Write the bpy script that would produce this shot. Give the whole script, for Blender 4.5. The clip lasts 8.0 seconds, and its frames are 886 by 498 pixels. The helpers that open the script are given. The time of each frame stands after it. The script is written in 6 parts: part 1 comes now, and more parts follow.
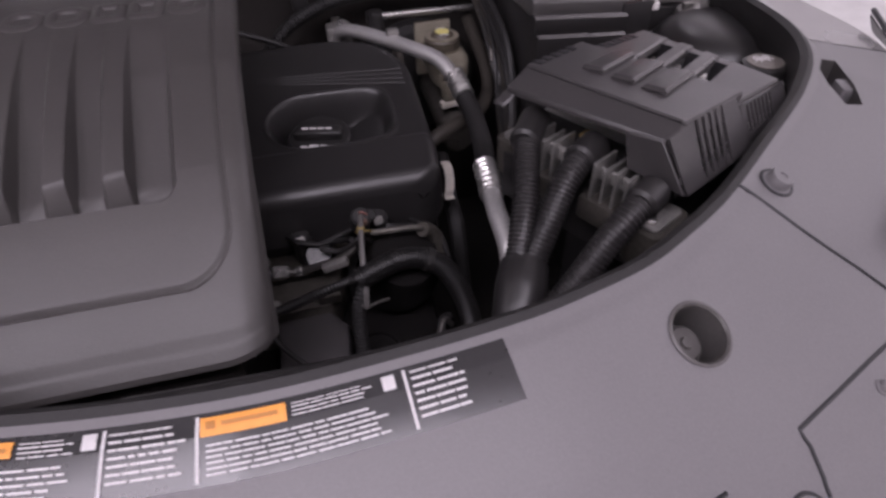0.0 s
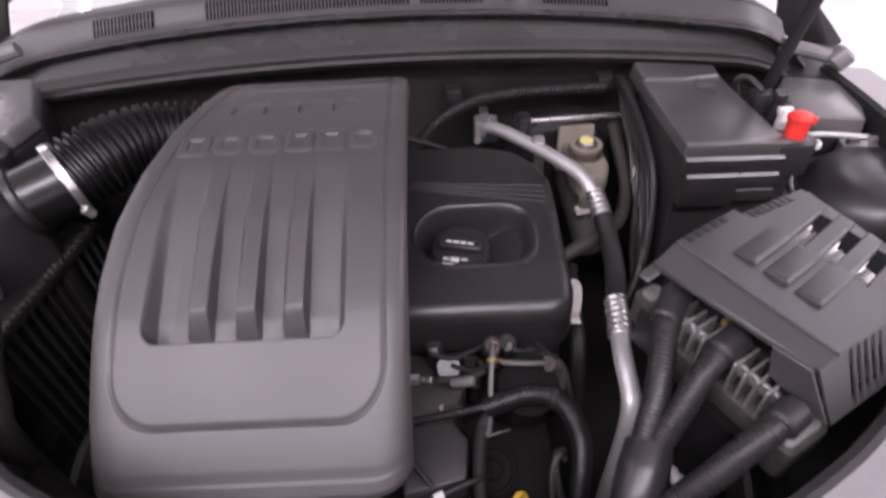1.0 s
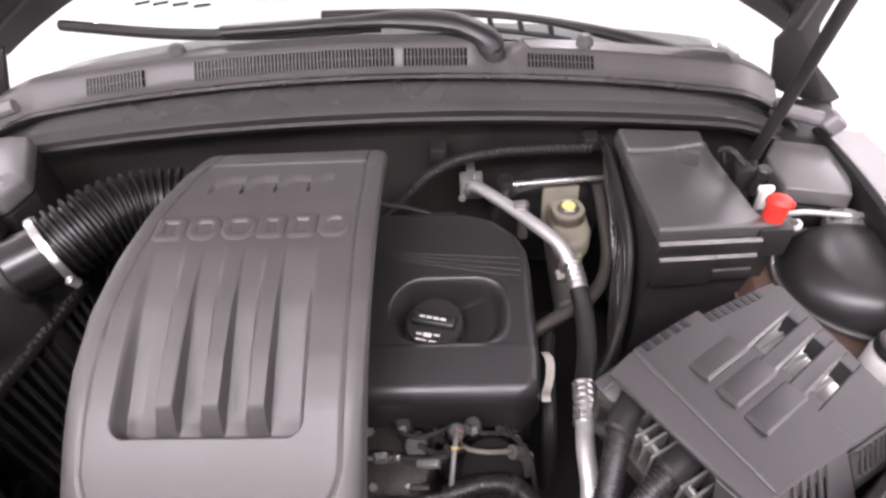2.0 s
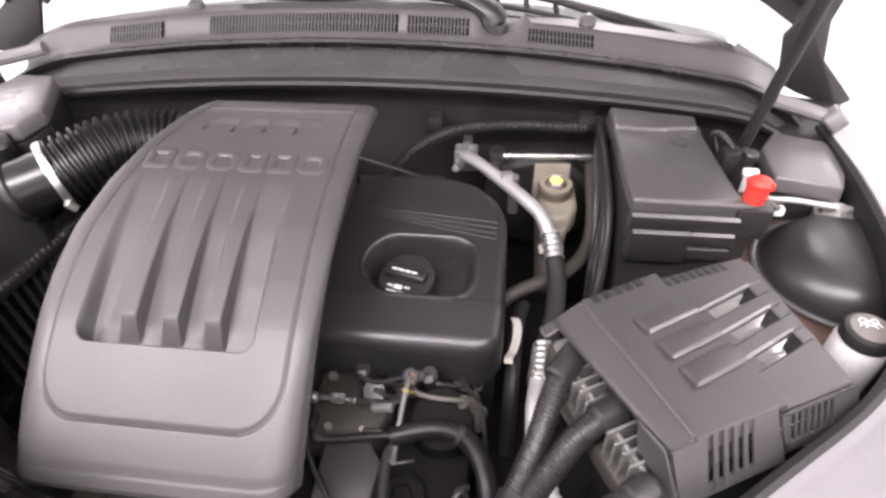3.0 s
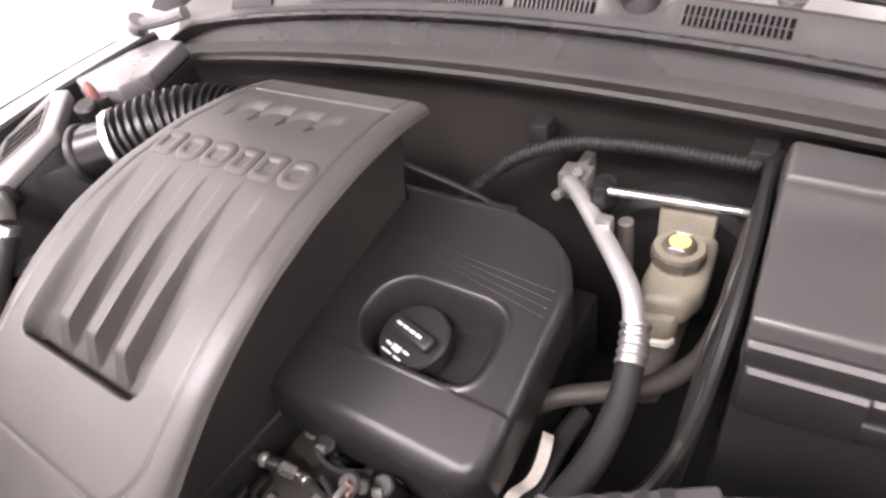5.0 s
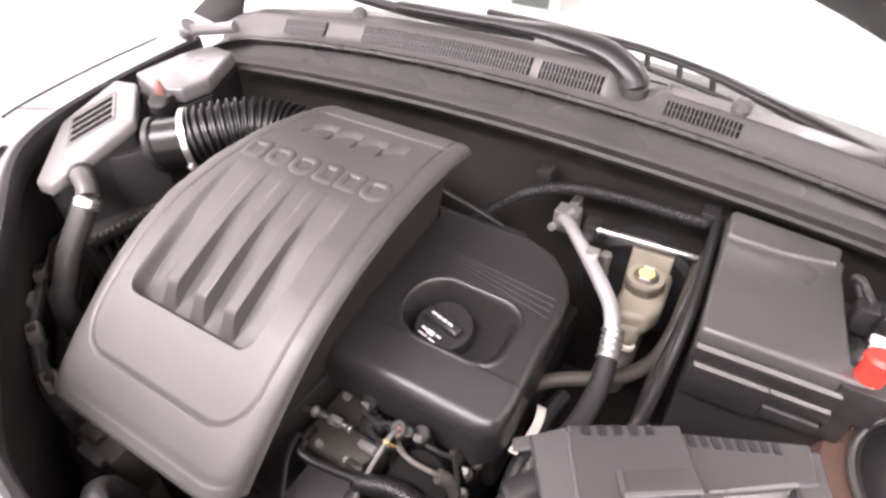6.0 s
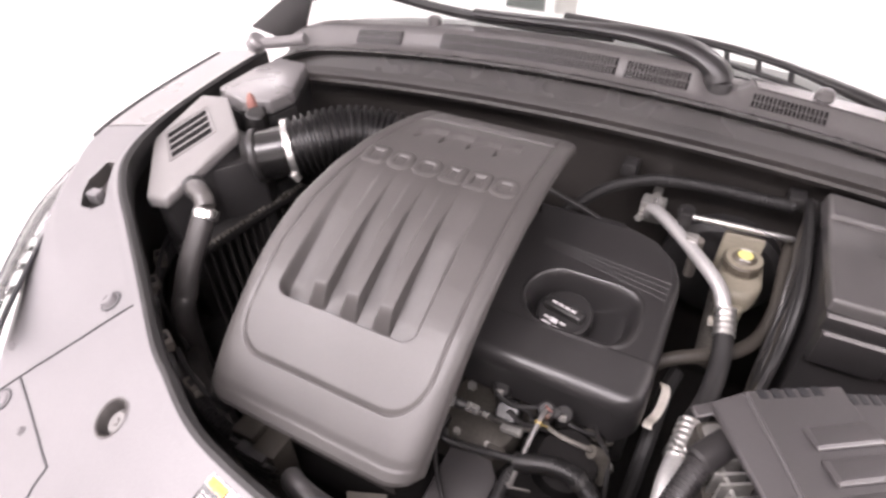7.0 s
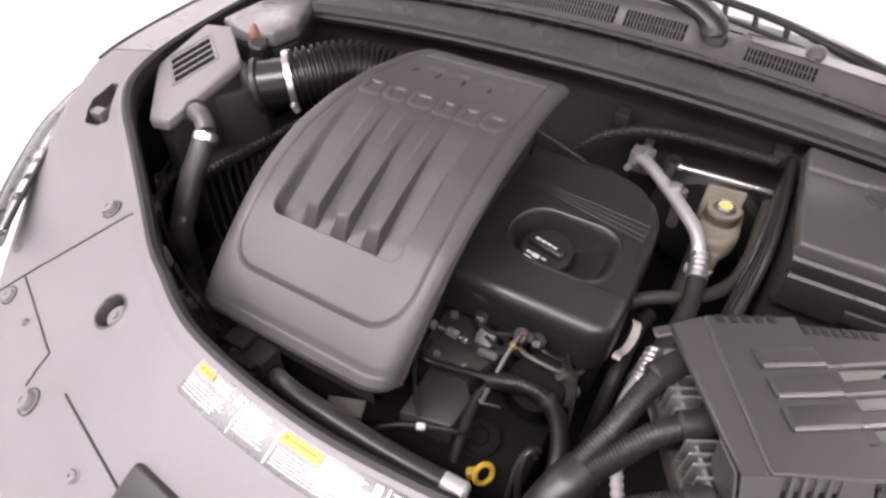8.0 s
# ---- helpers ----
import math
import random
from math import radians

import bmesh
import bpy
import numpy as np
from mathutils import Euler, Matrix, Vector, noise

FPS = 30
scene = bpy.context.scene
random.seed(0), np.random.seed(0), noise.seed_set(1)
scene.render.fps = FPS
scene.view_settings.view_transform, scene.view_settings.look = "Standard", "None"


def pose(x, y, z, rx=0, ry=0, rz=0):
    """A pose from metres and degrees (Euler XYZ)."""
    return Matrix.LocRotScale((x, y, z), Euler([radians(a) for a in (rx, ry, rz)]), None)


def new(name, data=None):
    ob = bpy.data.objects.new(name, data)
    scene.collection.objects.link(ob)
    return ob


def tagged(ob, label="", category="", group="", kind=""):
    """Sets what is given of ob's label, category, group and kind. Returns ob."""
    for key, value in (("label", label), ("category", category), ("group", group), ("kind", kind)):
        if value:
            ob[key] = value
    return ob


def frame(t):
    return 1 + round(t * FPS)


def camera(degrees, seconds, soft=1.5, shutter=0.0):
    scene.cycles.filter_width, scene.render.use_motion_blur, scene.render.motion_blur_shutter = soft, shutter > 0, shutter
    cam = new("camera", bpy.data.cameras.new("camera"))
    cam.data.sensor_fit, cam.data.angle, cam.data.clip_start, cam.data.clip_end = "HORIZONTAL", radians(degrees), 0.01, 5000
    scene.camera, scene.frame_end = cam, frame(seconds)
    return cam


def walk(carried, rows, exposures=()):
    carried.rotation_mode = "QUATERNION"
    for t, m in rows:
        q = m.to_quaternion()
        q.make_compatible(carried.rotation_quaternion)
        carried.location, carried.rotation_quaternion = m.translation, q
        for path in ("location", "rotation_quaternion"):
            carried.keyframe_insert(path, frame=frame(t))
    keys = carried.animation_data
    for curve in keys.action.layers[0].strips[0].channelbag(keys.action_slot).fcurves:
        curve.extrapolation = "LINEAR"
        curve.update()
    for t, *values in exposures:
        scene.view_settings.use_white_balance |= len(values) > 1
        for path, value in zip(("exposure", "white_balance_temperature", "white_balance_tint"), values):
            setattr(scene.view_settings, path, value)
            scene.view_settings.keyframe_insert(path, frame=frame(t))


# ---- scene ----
cam = camera(75.97, 8.0, soft=2.7, shutter=0.35)
# seconds, place in metres, turn in degrees
PATH = [
    (0, 0.1002, -0.2129, 1.2890, 47.625, 1.716, -13.491),
    (0.2, 0.0905, -0.2112, 1.3040, 47.939, 1.823, -11.590),
    (0.5, 0.0764, -0.2012, 1.3353, 48.526, 0.319, -5.249),
    (0.7, 0.0577, -0.1722, 1.3632, 47.799, 0.153, -1.940),
    (1, 0.0668, -0.1281, 1.4490, 47.695, 2.536, -1.223),
    (1.3, 0.1218, -0.0842, 1.4921, 48.612, 5.288, -1.452),
    (1.5, 0.1472, -0.0653, 1.5259, 49.376, 6.267, -0.578),
    (1.7, 0.1397, -0.0295, 1.5492, 46.147, 5.167, -0.326),
    (2.8, 0.1670, -0.1194, 1.5082, 48.282, -0.220, 5.460),
    (3, 0.2289, -0.1101, 1.4919, 48.104, 1.557, 6.898),
    (3.2, 0.2909, -0.0679, 1.4792, 48.033, 3.482, 9.579),
    (3.5, 0.4352, 0.0244, 1.4268, 49.764, 7.011, 19.124),
    (3.7, 0.4787, 0.0643, 1.4304, 49.965, 8.976, 23.357),
    (4, 0.4895, 0.0813, 1.4219, 50.875, 10.170, 27.152),
    (4.2, 0.4801, 0.1063, 1.4170, 50.715, 10.207, 29.203),
    (5.3, 0.3892, 0.2140, 1.3684, 47.860, 8.512, 31.995),
    (5.5, 0.3912, 0.1684, 1.4048, 48.380, 6.256, 31.545),
    (5.8, 0.3818, 0.0762, 1.4800, 48.033, 1.974, 31.160),
    (6, 0.3717, 0.0114, 1.5070, 49.691, -0.105, 30.958),
    (6.2, 0.3633, -0.0297, 1.5321, 49.844, -0.701, 28.176),
    (6.5, 0.3128, -0.0657, 1.5535, 51.105, -0.200, 26.707),
    (6.8, 0.2457, -0.1109, 1.5239, 50.542, 2.316, 25.684),
    (7, 0.2095, -0.1308, 1.5286, 50.004, 0.818, 27.830),
    (7.2, 0.1849, -0.1556, 1.5066, 50.016, -0.526, 28.806),
    (7.5, 0.1968, -0.1680, 1.5007, 48.248, 0.268, 29.218),
    (7.7, 0.2262, -0.1648, 1.5060, 46.705, -0.783, 29.650),
    (8, 0.2592, -0.1775, 1.5084, 46.775, -1.450, 30.024),
]
walk(cam, [(r[0], pose(*r[1:])) for r in PATH],
     exposures=[(0.0, -1.76, 6100, 30), (0.5, -1.42, 6050, 30), (1.0, -0.8, 6100, 30), (1.5, -0.6, 6150, 25), (1.7, -0.42, 6200, 23), (3.0, 0.1, 6300, 21), (4.0, 0.22, 6450, 21), (5.5, 0.45, 6500, 22), (6.0, 0.5, 6500, 22), (6.5, 0.35, 6450, 22), (7.0, 0.02, 6450, 22), (8.0, -0.4, 6400, 22)])

# ---- world and light ----
world = bpy.data.worlds.new("world")
scene.world = world
world.use_nodes = True
world.node_tree.nodes["Background"].inputs["Color"].default_value = (1.0, 0.98, 0.97, 1)
world.node_tree.nodes["Background"].inputs["Strength"].default_value = 0.6


def ceiling_lamp(x, y, w, d, power):
    la = bpy.data.lights.new("ceiling_tube_light", "AREA")
    la.shape, la.size, la.size_y, la.energy = "RECTANGLE", w, d, power
    la.color = (1.0, 0.965, 0.94)
    ob = new("ceiling_tube_light", la)
    ob.matrix_world = pose(x, y, 3.28)
    return ob


for lx in (-3.9, 3.9):
    for ly in (-3.2, -1.0, 1.2, 3.6):
        ceiling_lamp(lx, ly, 0.5, 1.7, 39 if lx < 0 else 64)
ceiling_lamp(0.25, -1.21, 2.3, 0.6, 150)
ceiling_lamp(-1.75, -1.12, 2.2, 1.0, 122)
for lx in (-1.75, 1.3):
    ceiling_lamp(lx, 3.2, 0.3, 1.8, 55)

# ---- materials ----
def mat(name, base, rough=0.5, metal=0.0, grain=0.06, scale=60.0, bump=0.15, stain=0.12, spec=0.5, coat=0.0):
    """A surface with fine grain, broad stains and relief. scale: grains in a metre."""
    m = bpy.data.materials.new(name)
    m.use_nodes = True
    nt = m.node_tree
    b = nt.nodes["Principled BSDF"]
    tc = nt.nodes.new("ShaderNodeTexCoord")
    fine = nt.nodes.new("ShaderNodeTexNoise")
    fine.inputs["Scale"].default_value, fine.inputs["Detail"].default_value = scale * 4, 2
    wide = nt.nodes.new("ShaderNodeTexNoise")
    wide.inputs["Scale"].default_value, wide.inputs["Detail"].default_value = 7.0, 3
    for n in (fine, wide):
        nt.links.new(tc.outputs["Object"], n.inputs["Vector"])

    def ramp(src, lo, hi):
        r = nt.nodes.new("ShaderNodeMapRange")
        r.inputs["From Min"].default_value, r.inputs["From Max"].default_value = 0.15, 0.85
        r.inputs["To Min"].default_value, r.inputs["To Max"].default_value = lo, hi
        nt.links.new(src.outputs["Fac"], r.inputs["Value"])
        return r
    a, c = ramp(fine, 1 - 1.7 * grain, 1 + 1.7 * grain), ramp(wide, 1 - 1.7 * stain, 1 + 1.7 * stain)
    mul = nt.nodes.new("ShaderNodeMath")
    mul.operation = "MULTIPLY"
    nt.links.new(a.outputs["Result"], mul.inputs[0])
    nt.links.new(c.outputs["Result"], mul.inputs[1])
    mix = nt.nodes.new("ShaderNodeVectorMath")
    mix.operation = "SCALE"
    mix.inputs[0].default_value = base
    nt.links.new(mul.outputs[0], mix.inputs["Scale"])
    nt.links.new(mix.outputs[0], b.inputs["Base Color"])
    rr = ramp(wide, max(rough - 0.09, 0.03), min(rough + 0.09, 1.0))
    nt.links.new(rr.outputs["Result"], b.inputs["Roughness"])
    b.inputs["Metallic"].default_value = metal
    b.inputs["Specular IOR Level"].default_value = spec
    b.inputs["Coat Weight"].default_value = coat
    b.inputs["Coat Roughness"].default_value = 0.08
    if bump:
        bn = nt.nodes.new("ShaderNodeBump")
        bn.inputs["Strength"].default_value, bn.inputs["Distance"].default_value = bump, 0.0006
        nt.links.new(fine.outputs["Fac"], bn.inputs["Height"])
        nt.links.new(bn.outputs["Normal"], b.inputs["Normal"])
    return m


PANEL = mat("moulded_grey_panel", (0.162, 0.1555, 0.160), 0.45, grain=0.05, scale=120, bump=0.2, stain=0.05)
PAINT = mat("grey_car_paint", (0.165, 0.157, 0.158), 0.3, grain=0.03, scale=200, bump=0.03, stain=0.04, coat=0.6)
COVER = mat("dark_grey_cover_plastic", (0.064, 0.0595, 0.0575), 0.40, grain=0.08, scale=160, bump=0.3, stain=0.06)
ECU = mat("charcoal_cover_plastic", (0.052, 0.0485, 0.049), 0.40, grain=0.08, scale=160, bump=0.3, stain=0.06)
BLACK = mat("black_plastic", (0.02, 0.019, 0.019), 0.42, grain=0.1, scale=120, bump=0.3, stain=0.15)
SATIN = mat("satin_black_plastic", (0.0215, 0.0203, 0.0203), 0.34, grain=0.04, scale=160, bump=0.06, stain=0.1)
GLOSS = mat("gloss_black_paint", (0.02, 0.019, 0.019), 0.42, grain=0.05, scale=90, bump=0.05, stain=0.1)
# base raised so the battery lid carries its lamp sheen as colour
LIDMAT = mat("satin_plastic_with_sheen", (0.066, 0.0625, 0.0615), 0.31, grain=0.02, scale=160, bump=0.03, stain=0.03, spec=0.8)
PLENUM = mat("satin_bulkhead_plastic", (0.036, 0.0338, 0.033), 0.27, grain=0.04, scale=120, bump=0.06, stain=0.12)
LIPMAT = mat("matt_lip_rubber", (0.040, 0.0375, 0.036), 0.62, grain=0.1, scale=90, bump=0.2, stain=0.2, spec=0.35)
RUBBER = mat("black_rubber", (0.013, 0.0122, 0.0122), 0.6, grain=0.15, scale=90, bump=0.4, stain=0.2)
HOSE = mat("grey_black_conduit", (0.024, 0.0225, 0.0225), 0.38, grain=0.1, scale=90, bump=0.3, stain=0.15)
DARK = mat("soiled_black_metal", (0.015, 0.014, 0.013), 0.5, grain=0.2, scale=40, bump=0.4, stain=0.35)
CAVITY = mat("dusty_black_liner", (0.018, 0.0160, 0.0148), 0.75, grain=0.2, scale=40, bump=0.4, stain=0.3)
CASTING = mat("cast_aluminium_soiled", (0.12, 0.112, 0.1), 0.55, 0.5, grain=0.2, scale=50, bump=0.5, stain=0.35)
ALU = mat("brushed_aluminium", (0.56, 0.55, 0.54), 0.42, 0.6, grain=0.08, scale=80, bump=0.2, stain=0.12)
BRIGHT = mat("bright_steel", (0.75, 0.74, 0.72), 0.28, 0.9, grain=0.05, scale=80, bump=0.1, stain=0.1)
TIN = mat("dull_zinc_steel", (0.42, 0.41, 0.39), 0.4, 0.7, grain=0.12, scale=60, bump=0.3, stain=0.2)
CREAM = mat("aged_cream_plastic", (0.25, 0.225, 0.175), 0.5, grain=0.1, scale=60, bump=0.2, stain=0.25)
WHITEP = mat("white_plastic", (0.72, 0.70, 0.68), 0.45, grain=0.05, scale=60, bump=0.15, stain=0.08)
TAGMAT = mat("worn_white_paper", (0.62, 0.58, 0.52), 0.7, grain=0.1, scale=60, bump=0.3, stain=0.2)
RED = mat("red_plastic", (0.80, 0.045, 0.03), 0.4, grain=0.05, scale=60, bump=0.15, stain=0.08)
DULLRED = mat("faded_red_plastic", (0.26, 0.12, 0.10), 0.5, grain=0.1, scale=60, bump=0.15, stain=0.2)
YELLOW = mat("yellow_plastic", (0.72, 0.46, 0.05), 0.45, grain=0.08, scale=60, bump=0.15, stain=0.12)
PALEYEL = mat("pale_yellow_print", (0.75, 0.68, 0.25), 0.5, grain=0.08, scale=60, bump=0.1, stain=0.1)
ORANGE = mat("orange_print", (0.92, 0.38, 0.075), 0.5, grain=0.05, scale=60, bump=0.1, stain=0.06)
# near black that puts the shade of slots, joints and gaps into colour
GAPDARK = mat("black_gap_shade", (0.02, 0.02, 0.022), 0.45, grain=0.05, scale=60, bump=0.05, stain=0.05)
PRINT = mat("white_print", (0.64, 0.625, 0.625), 0.5, grain=0.05, scale=60, bump=0.05, stain=0.05)
FILM = mat("black_label_film", (0.024, 0.0235, 0.025), 0.15, grain=0.05, scale=60, bump=0.0, stain=0.05, spec=0.8)
GREYPL = mat("aged_grey_plastic", (0.15, 0.135, 0.12), 0.5, grain=0.15, scale=60, bump=0.3, stain=0.3)
BRASS = mat("dull_brass", (0.35, 0.26, 0.10), 0.4, 0.6, grain=0.1, scale=60, bump=0.2, stain=0.2)
KHAKI = mat("dusty_casting", (0.072, 0.066, 0.057), 0.40, 0.2, grain=0.2, scale=50, bump=0.5, stain=0.3)
BULK = mat("dusty_bulkhead_metal", (0.027, 0.0242, 0.0224), 0.52, grain=0.12, scale=60, bump=0.3, stain=0.25, spec=0.35)
GREYLID = mat("weathered_grey_plastic", (0.17, 0.162, 0.16), 0.42, grain=0.06, scale=120, bump=0.2, stain=0.08)
GREYHOSE = mat("grey_rubber_hose", (0.085, 0.08, 0.077), 0.36, grain=0.08, scale=90, bump=0.2, stain=0.15)
DARKHOSE = mat("dark_grey_rubber_hose", (0.045, 0.042, 0.041), 0.34, grain=0.08, scale=90, bump=0.2, stain=0.2)
AMBER = mat("brown_print", (0.5, 0.2, 0.04), 0.5, grain=0.05, scale=60, bump=0.05, stain=0.05)
STEEL = mat("dark_steel_tube", (0.15, 0.143, 0.135), 0.35, 0.8, grain=0.12, scale=60, bump=0.3, stain=0.2)
BROWN = mat("stained_brown_tank", (0.105, 0.064, 0.049), 0.45, grain=0.12, scale=50, bump=0.2, stain=0.35)
TAN = mat("tan_rubber_hose", (0.038, 0.033, 0.027), 0.6, grain=0.12, scale=60, bump=0.3, stain=0.25)
SHEEN = mat("shiny_grey_cowl_plastic", (0.075, 0.07, 0.07), 0.17, grain=0.04, scale=120, bump=0.03, stain=0.08, spec=1.0, coat=0.8)
COWL = mat("weathered_grey_cowl", (0.085, 0.080, 0.079), 0.32, grain=0.1, scale=120, bump=0.35, stain=0.1)
WETBLACK = mat("shiny_black_plastic", (0.011, 0.0105, 0.0105), 0.26, grain=0.04, scale=120, bump=0.04, stain=0.1)
BELLOWS = mat("shiny_black_rubber", (0.010, 0.0095, 0.0095), 0.36, grain=0.1, scale=90, bump=0.15, stain=0.15)
TOWERM = mat("polished_grey_cover", (0.15, 0.142, 0.143), 0.30, grain=0.03, scale=120, bump=0.02, stain=0.06, spec=0.9)
# fuse box lid: reflected room light lifted into the base colour
FUSELID = mat("grey_lid_with_sheen", (0.125, 0.118, 0.117), 0.34, grain=0.04, scale=120, bump=0.04, stain=0.1, spec=0.9)
STOPMAT = mat("pale_grey_rubber", (0.18, 0.172, 0.168), 0.6, grain=0.12, scale=60, bump=0.3, stain=0.15)
# matt black parts and print; also painted shade in openings
DEEP = mat("matt_black_and_gap_shade", (0.009, 0.0082, 0.0080), 0.9, grain=0.1, scale=60, bump=0.0, stain=0.1, spec=0.1)
FELT = mat("dark_brown_sound_felt", (0.024, 0.0210, 0.0192), 0.85, grain=0.15, scale=80, bump=0.5, stain=0.25, spec=0.3)
# lighter than the parts it edges: bevel highlights put into the base colour
EDGELIT = mat("plastic_edge_highlight", (0.072, 0.068, 0.067), 0.27, grain=0.06, scale=120, bump=0.05, stain=0.12, spec=0.9)
CAPMAT = mat("dusty_brown_cap", (0.088, 0.074, 0.056), 0.5, grain=0.15, scale=90, bump=0.3, stain=0.25)
RAWALU = mat("clean_aluminium", (0.80, 0.79, 0.77), 0.38, 0.7, grain=0.06, scale=90, bump=0.15, stain=0.08)
WALLM = mat("white_wall_paint", (0.85, 0.84, 0.83), 0.7, grain=0.02, scale=20, bump=0.1, stain=0.02)
FLOORM = mat("pale_grey_floor", (0.62, 0.61, 0.60), 0.4, grain=0.05, scale=20, bump=0.1, stain=0.08)
FRAMEM = mat("dark_green_frame", (0.03, 0.045, 0.038), 0.4, grain=0.08, scale=40, bump=0.1, stain=0.1)

GLASS = bpy.data.materials.new("windscreen_glass")
GLASS.use_nodes = True
gb = GLASS.node_tree.nodes["Principled BSDF"]
gb.inputs["Base Color"].default_value = (0.9, 0.95, 0.93, 1)
gb.inputs["Roughness"].default_value = 0.03
gb.inputs["Transmission Weight"].default_value = 1.0
gb.inputs["IOR"].default_value = 1.52
LENS = GLASS.copy()
LENS.name = "clear_lamp_lens"
LENS.node_tree.nodes["Principled BSDF"].inputs["IOR"].default_value = 1.16
LENS.node_tree.nodes["Principled BSDF"].inputs["Base Color"].default_value = (0.8, 0.82, 0.82, 1)


# ---- builders ----
ORIGIN = {}


def thing(name, place, label, category, group="", kind=""):
    ob = new(name)
    ob.location = place
    ORIGIN[ob] = Vector(place)
    return tagged(ob, label, category, group, kind)


def part(name, bm, material, parent, label="", smooth=True):
    """Links bm, drawn in world metres, as one mesh under a thing or a part."""
    org = ORIGIN[parent]
    bmesh.ops.translate(bm, verts=bm.verts[:], vec=-org)
    me = bpy.data.meshes.new(name)
    bm.normal_update()
    bm.to_mesh(me)
    bm.free()
    me.materials.append(material)
    if smooth:
        me.shade_smooth()
        me.set_sharp_from_angle(angle=radians(32))
    ob = new(name, me)
    ob.parent = parent
    ORIGIN[ob] = org
    return tagged(ob, label)


def solo(name, bm, material, place, label, category, group="", kind="", smooth=True):
    """A thing, or a piece of the setting, of one mesh."""
    bmesh.ops.translate(bm, verts=bm.verts[:], vec=-Vector(place))
    me = bpy.data.meshes.new(name)
    bm.normal_update()
    bm.to_mesh(me)
    bm.free()
    me.materials.append(material)
    if smooth:
        me.shade_smooth()
        me.set_sharp_from_angle(angle=radians(32))
    ob = new(name, me)
    ob.location = place
    ORIGIN[ob] = Vector(place)
    return tagged(ob, label, category, group, kind)


def join(*bms):
    out = bmesh.new()
    for b in bms:
        me = bpy.data.meshes.new("tmp")
        b.to_mesh(me)
        b.free()
        out.from_mesh(me)
        bpy.data.meshes.remove(me)
    return out


def moved(bm, m):
    bmesh.ops.transform(bm, matrix=m, verts=bm.verts[:])
    return bm


def box(x0, x1, y0, y1, z0, z1, bev=0.003, seg=2):
    bm = bmesh.new()
    bmesh.ops.create_cube(bm, size=1)
    bmesh.ops.transform(bm, matrix=Matrix.LocRotScale(((x0 + x1) / 2, (y0 + y1) / 2, (z0 + z1) / 2), None, (x1 - x0, y1 - y0, z1 - z0)), verts=bm.verts[:])
    if bev:
        bmesh.ops.bevel(bm, geom=bm.edges[:], offset=bev, segments=seg, affect="EDGES", profile=0.5)
    return bm


def prism(poly, z0, z1, bev=0.003, seg=2, taper=1.0):
    """A plate with the outline poly from z0 to z1; taper scales the top."""
    bm = bmesh.new()
    cx, cy = sum(p[0] for p in poly) / len(poly), sum(p[1] for p in poly) / len(poly)
    lo = [bm.verts.new((p[0], p[1], z0)) for p in poly]
    hi = [bm.verts.new((cx + (p[0] - cx) * taper, cy + (p[1] - cy) * taper, z1)) for p in poly]
    bm.faces.new(lo[::-1])
    bm.faces.new(hi)
    n = len(poly)
    for i in range(n):
        bm.faces.new((lo[i], lo[(i + 1) % n], hi[(i + 1) % n], hi[i]))
    bmesh.ops.recalc_face_normals(bm, faces=bm.faces[:])
    if bev:
        bmesh.ops.bevel(bm, geom=bm.edges[:], offset=bev, segments=seg, affect="EDGES", profile=0.5)
    return bm


def rounded(x0, x1, y0, y1, r, n=6):
    """Outline of a rectangle with round corners."""
    out = []
    for cx, cy, a0 in ((x1 - r, y1 - r, 0), (x0 + r, y1 - r, 90), (x0 + r, y0 + r, 180), (x1 - r, y0 + r, 270)):
        for i in range(n + 1):
            a = radians(a0 + 90 * i / n)
            out.append((cx + r * math.cos(a), cy + r * math.sin(a)))
    return out


def lathe(profile, n=28, m=None):
    """Turns (radius, height) points round z, then places the result by m."""
    bm = bmesh.new()
    rings = []
    for r, z in profile:
        if r < 1e-5:
            rings.append([bm.verts.new((0, 0, z))])
        else:
            rings.append([bm.verts.new((r * math.cos(2 * math.pi * i / n), r * math.sin(2 * math.pi * i / n), z)) for i in range(n)])
    for a, b in zip(rings, rings[1:]):
        for i in range(n):
            j = (i + 1) % n
            q = [a[i % len(a)], a[j % len(a)], b[j % len(b)], b[i % len(b)]]
            q = list(dict.fromkeys(q))
            if len(q) > 2:
                bm.faces.new(q)
    bmesh.ops.recalc_face_normals(bm, faces=bm.faces[:])
    return moved(bm, m) if m else bm


def facing(place, way):
    """A pose at place whose z axis points along way."""
    return Matrix.Translation(place) @ Vector(way).to_track_quat("Z", "Y").to_matrix().to_4x4()


def rod(a, b, r, n=14, bev=0.0):
    d = Vector(b) - Vector(a)
    L = d.length
    e = min(bev or r * 0.2, r * 0.45, L * 0.3)
    return lathe([(0, 0), (r - e, 0), (r, e), (r, L - e), (r - e, L), (0, L)], n, facing(a, d))


def spline(pts, n=10):
    """A smooth line through pts."""
    P = [Vector(p) for p in pts]
    P = [2 * P[0] - P[1]] + P + [2 * P[-1] - P[-2]]
    out = []
    for i in range(1, len(P) - 2):
        a, b, c, d = P[i - 1:i + 3]
        for k in range(n):
            t = k / n
            out.append(0.5 * (2 * b + (c - a) * t + (2 * a - 5 * b + 4 * c - d) * t * t + (3 * b - a - 3 * c + d) * t ** 3))
    out.append(P[-2])
    return out


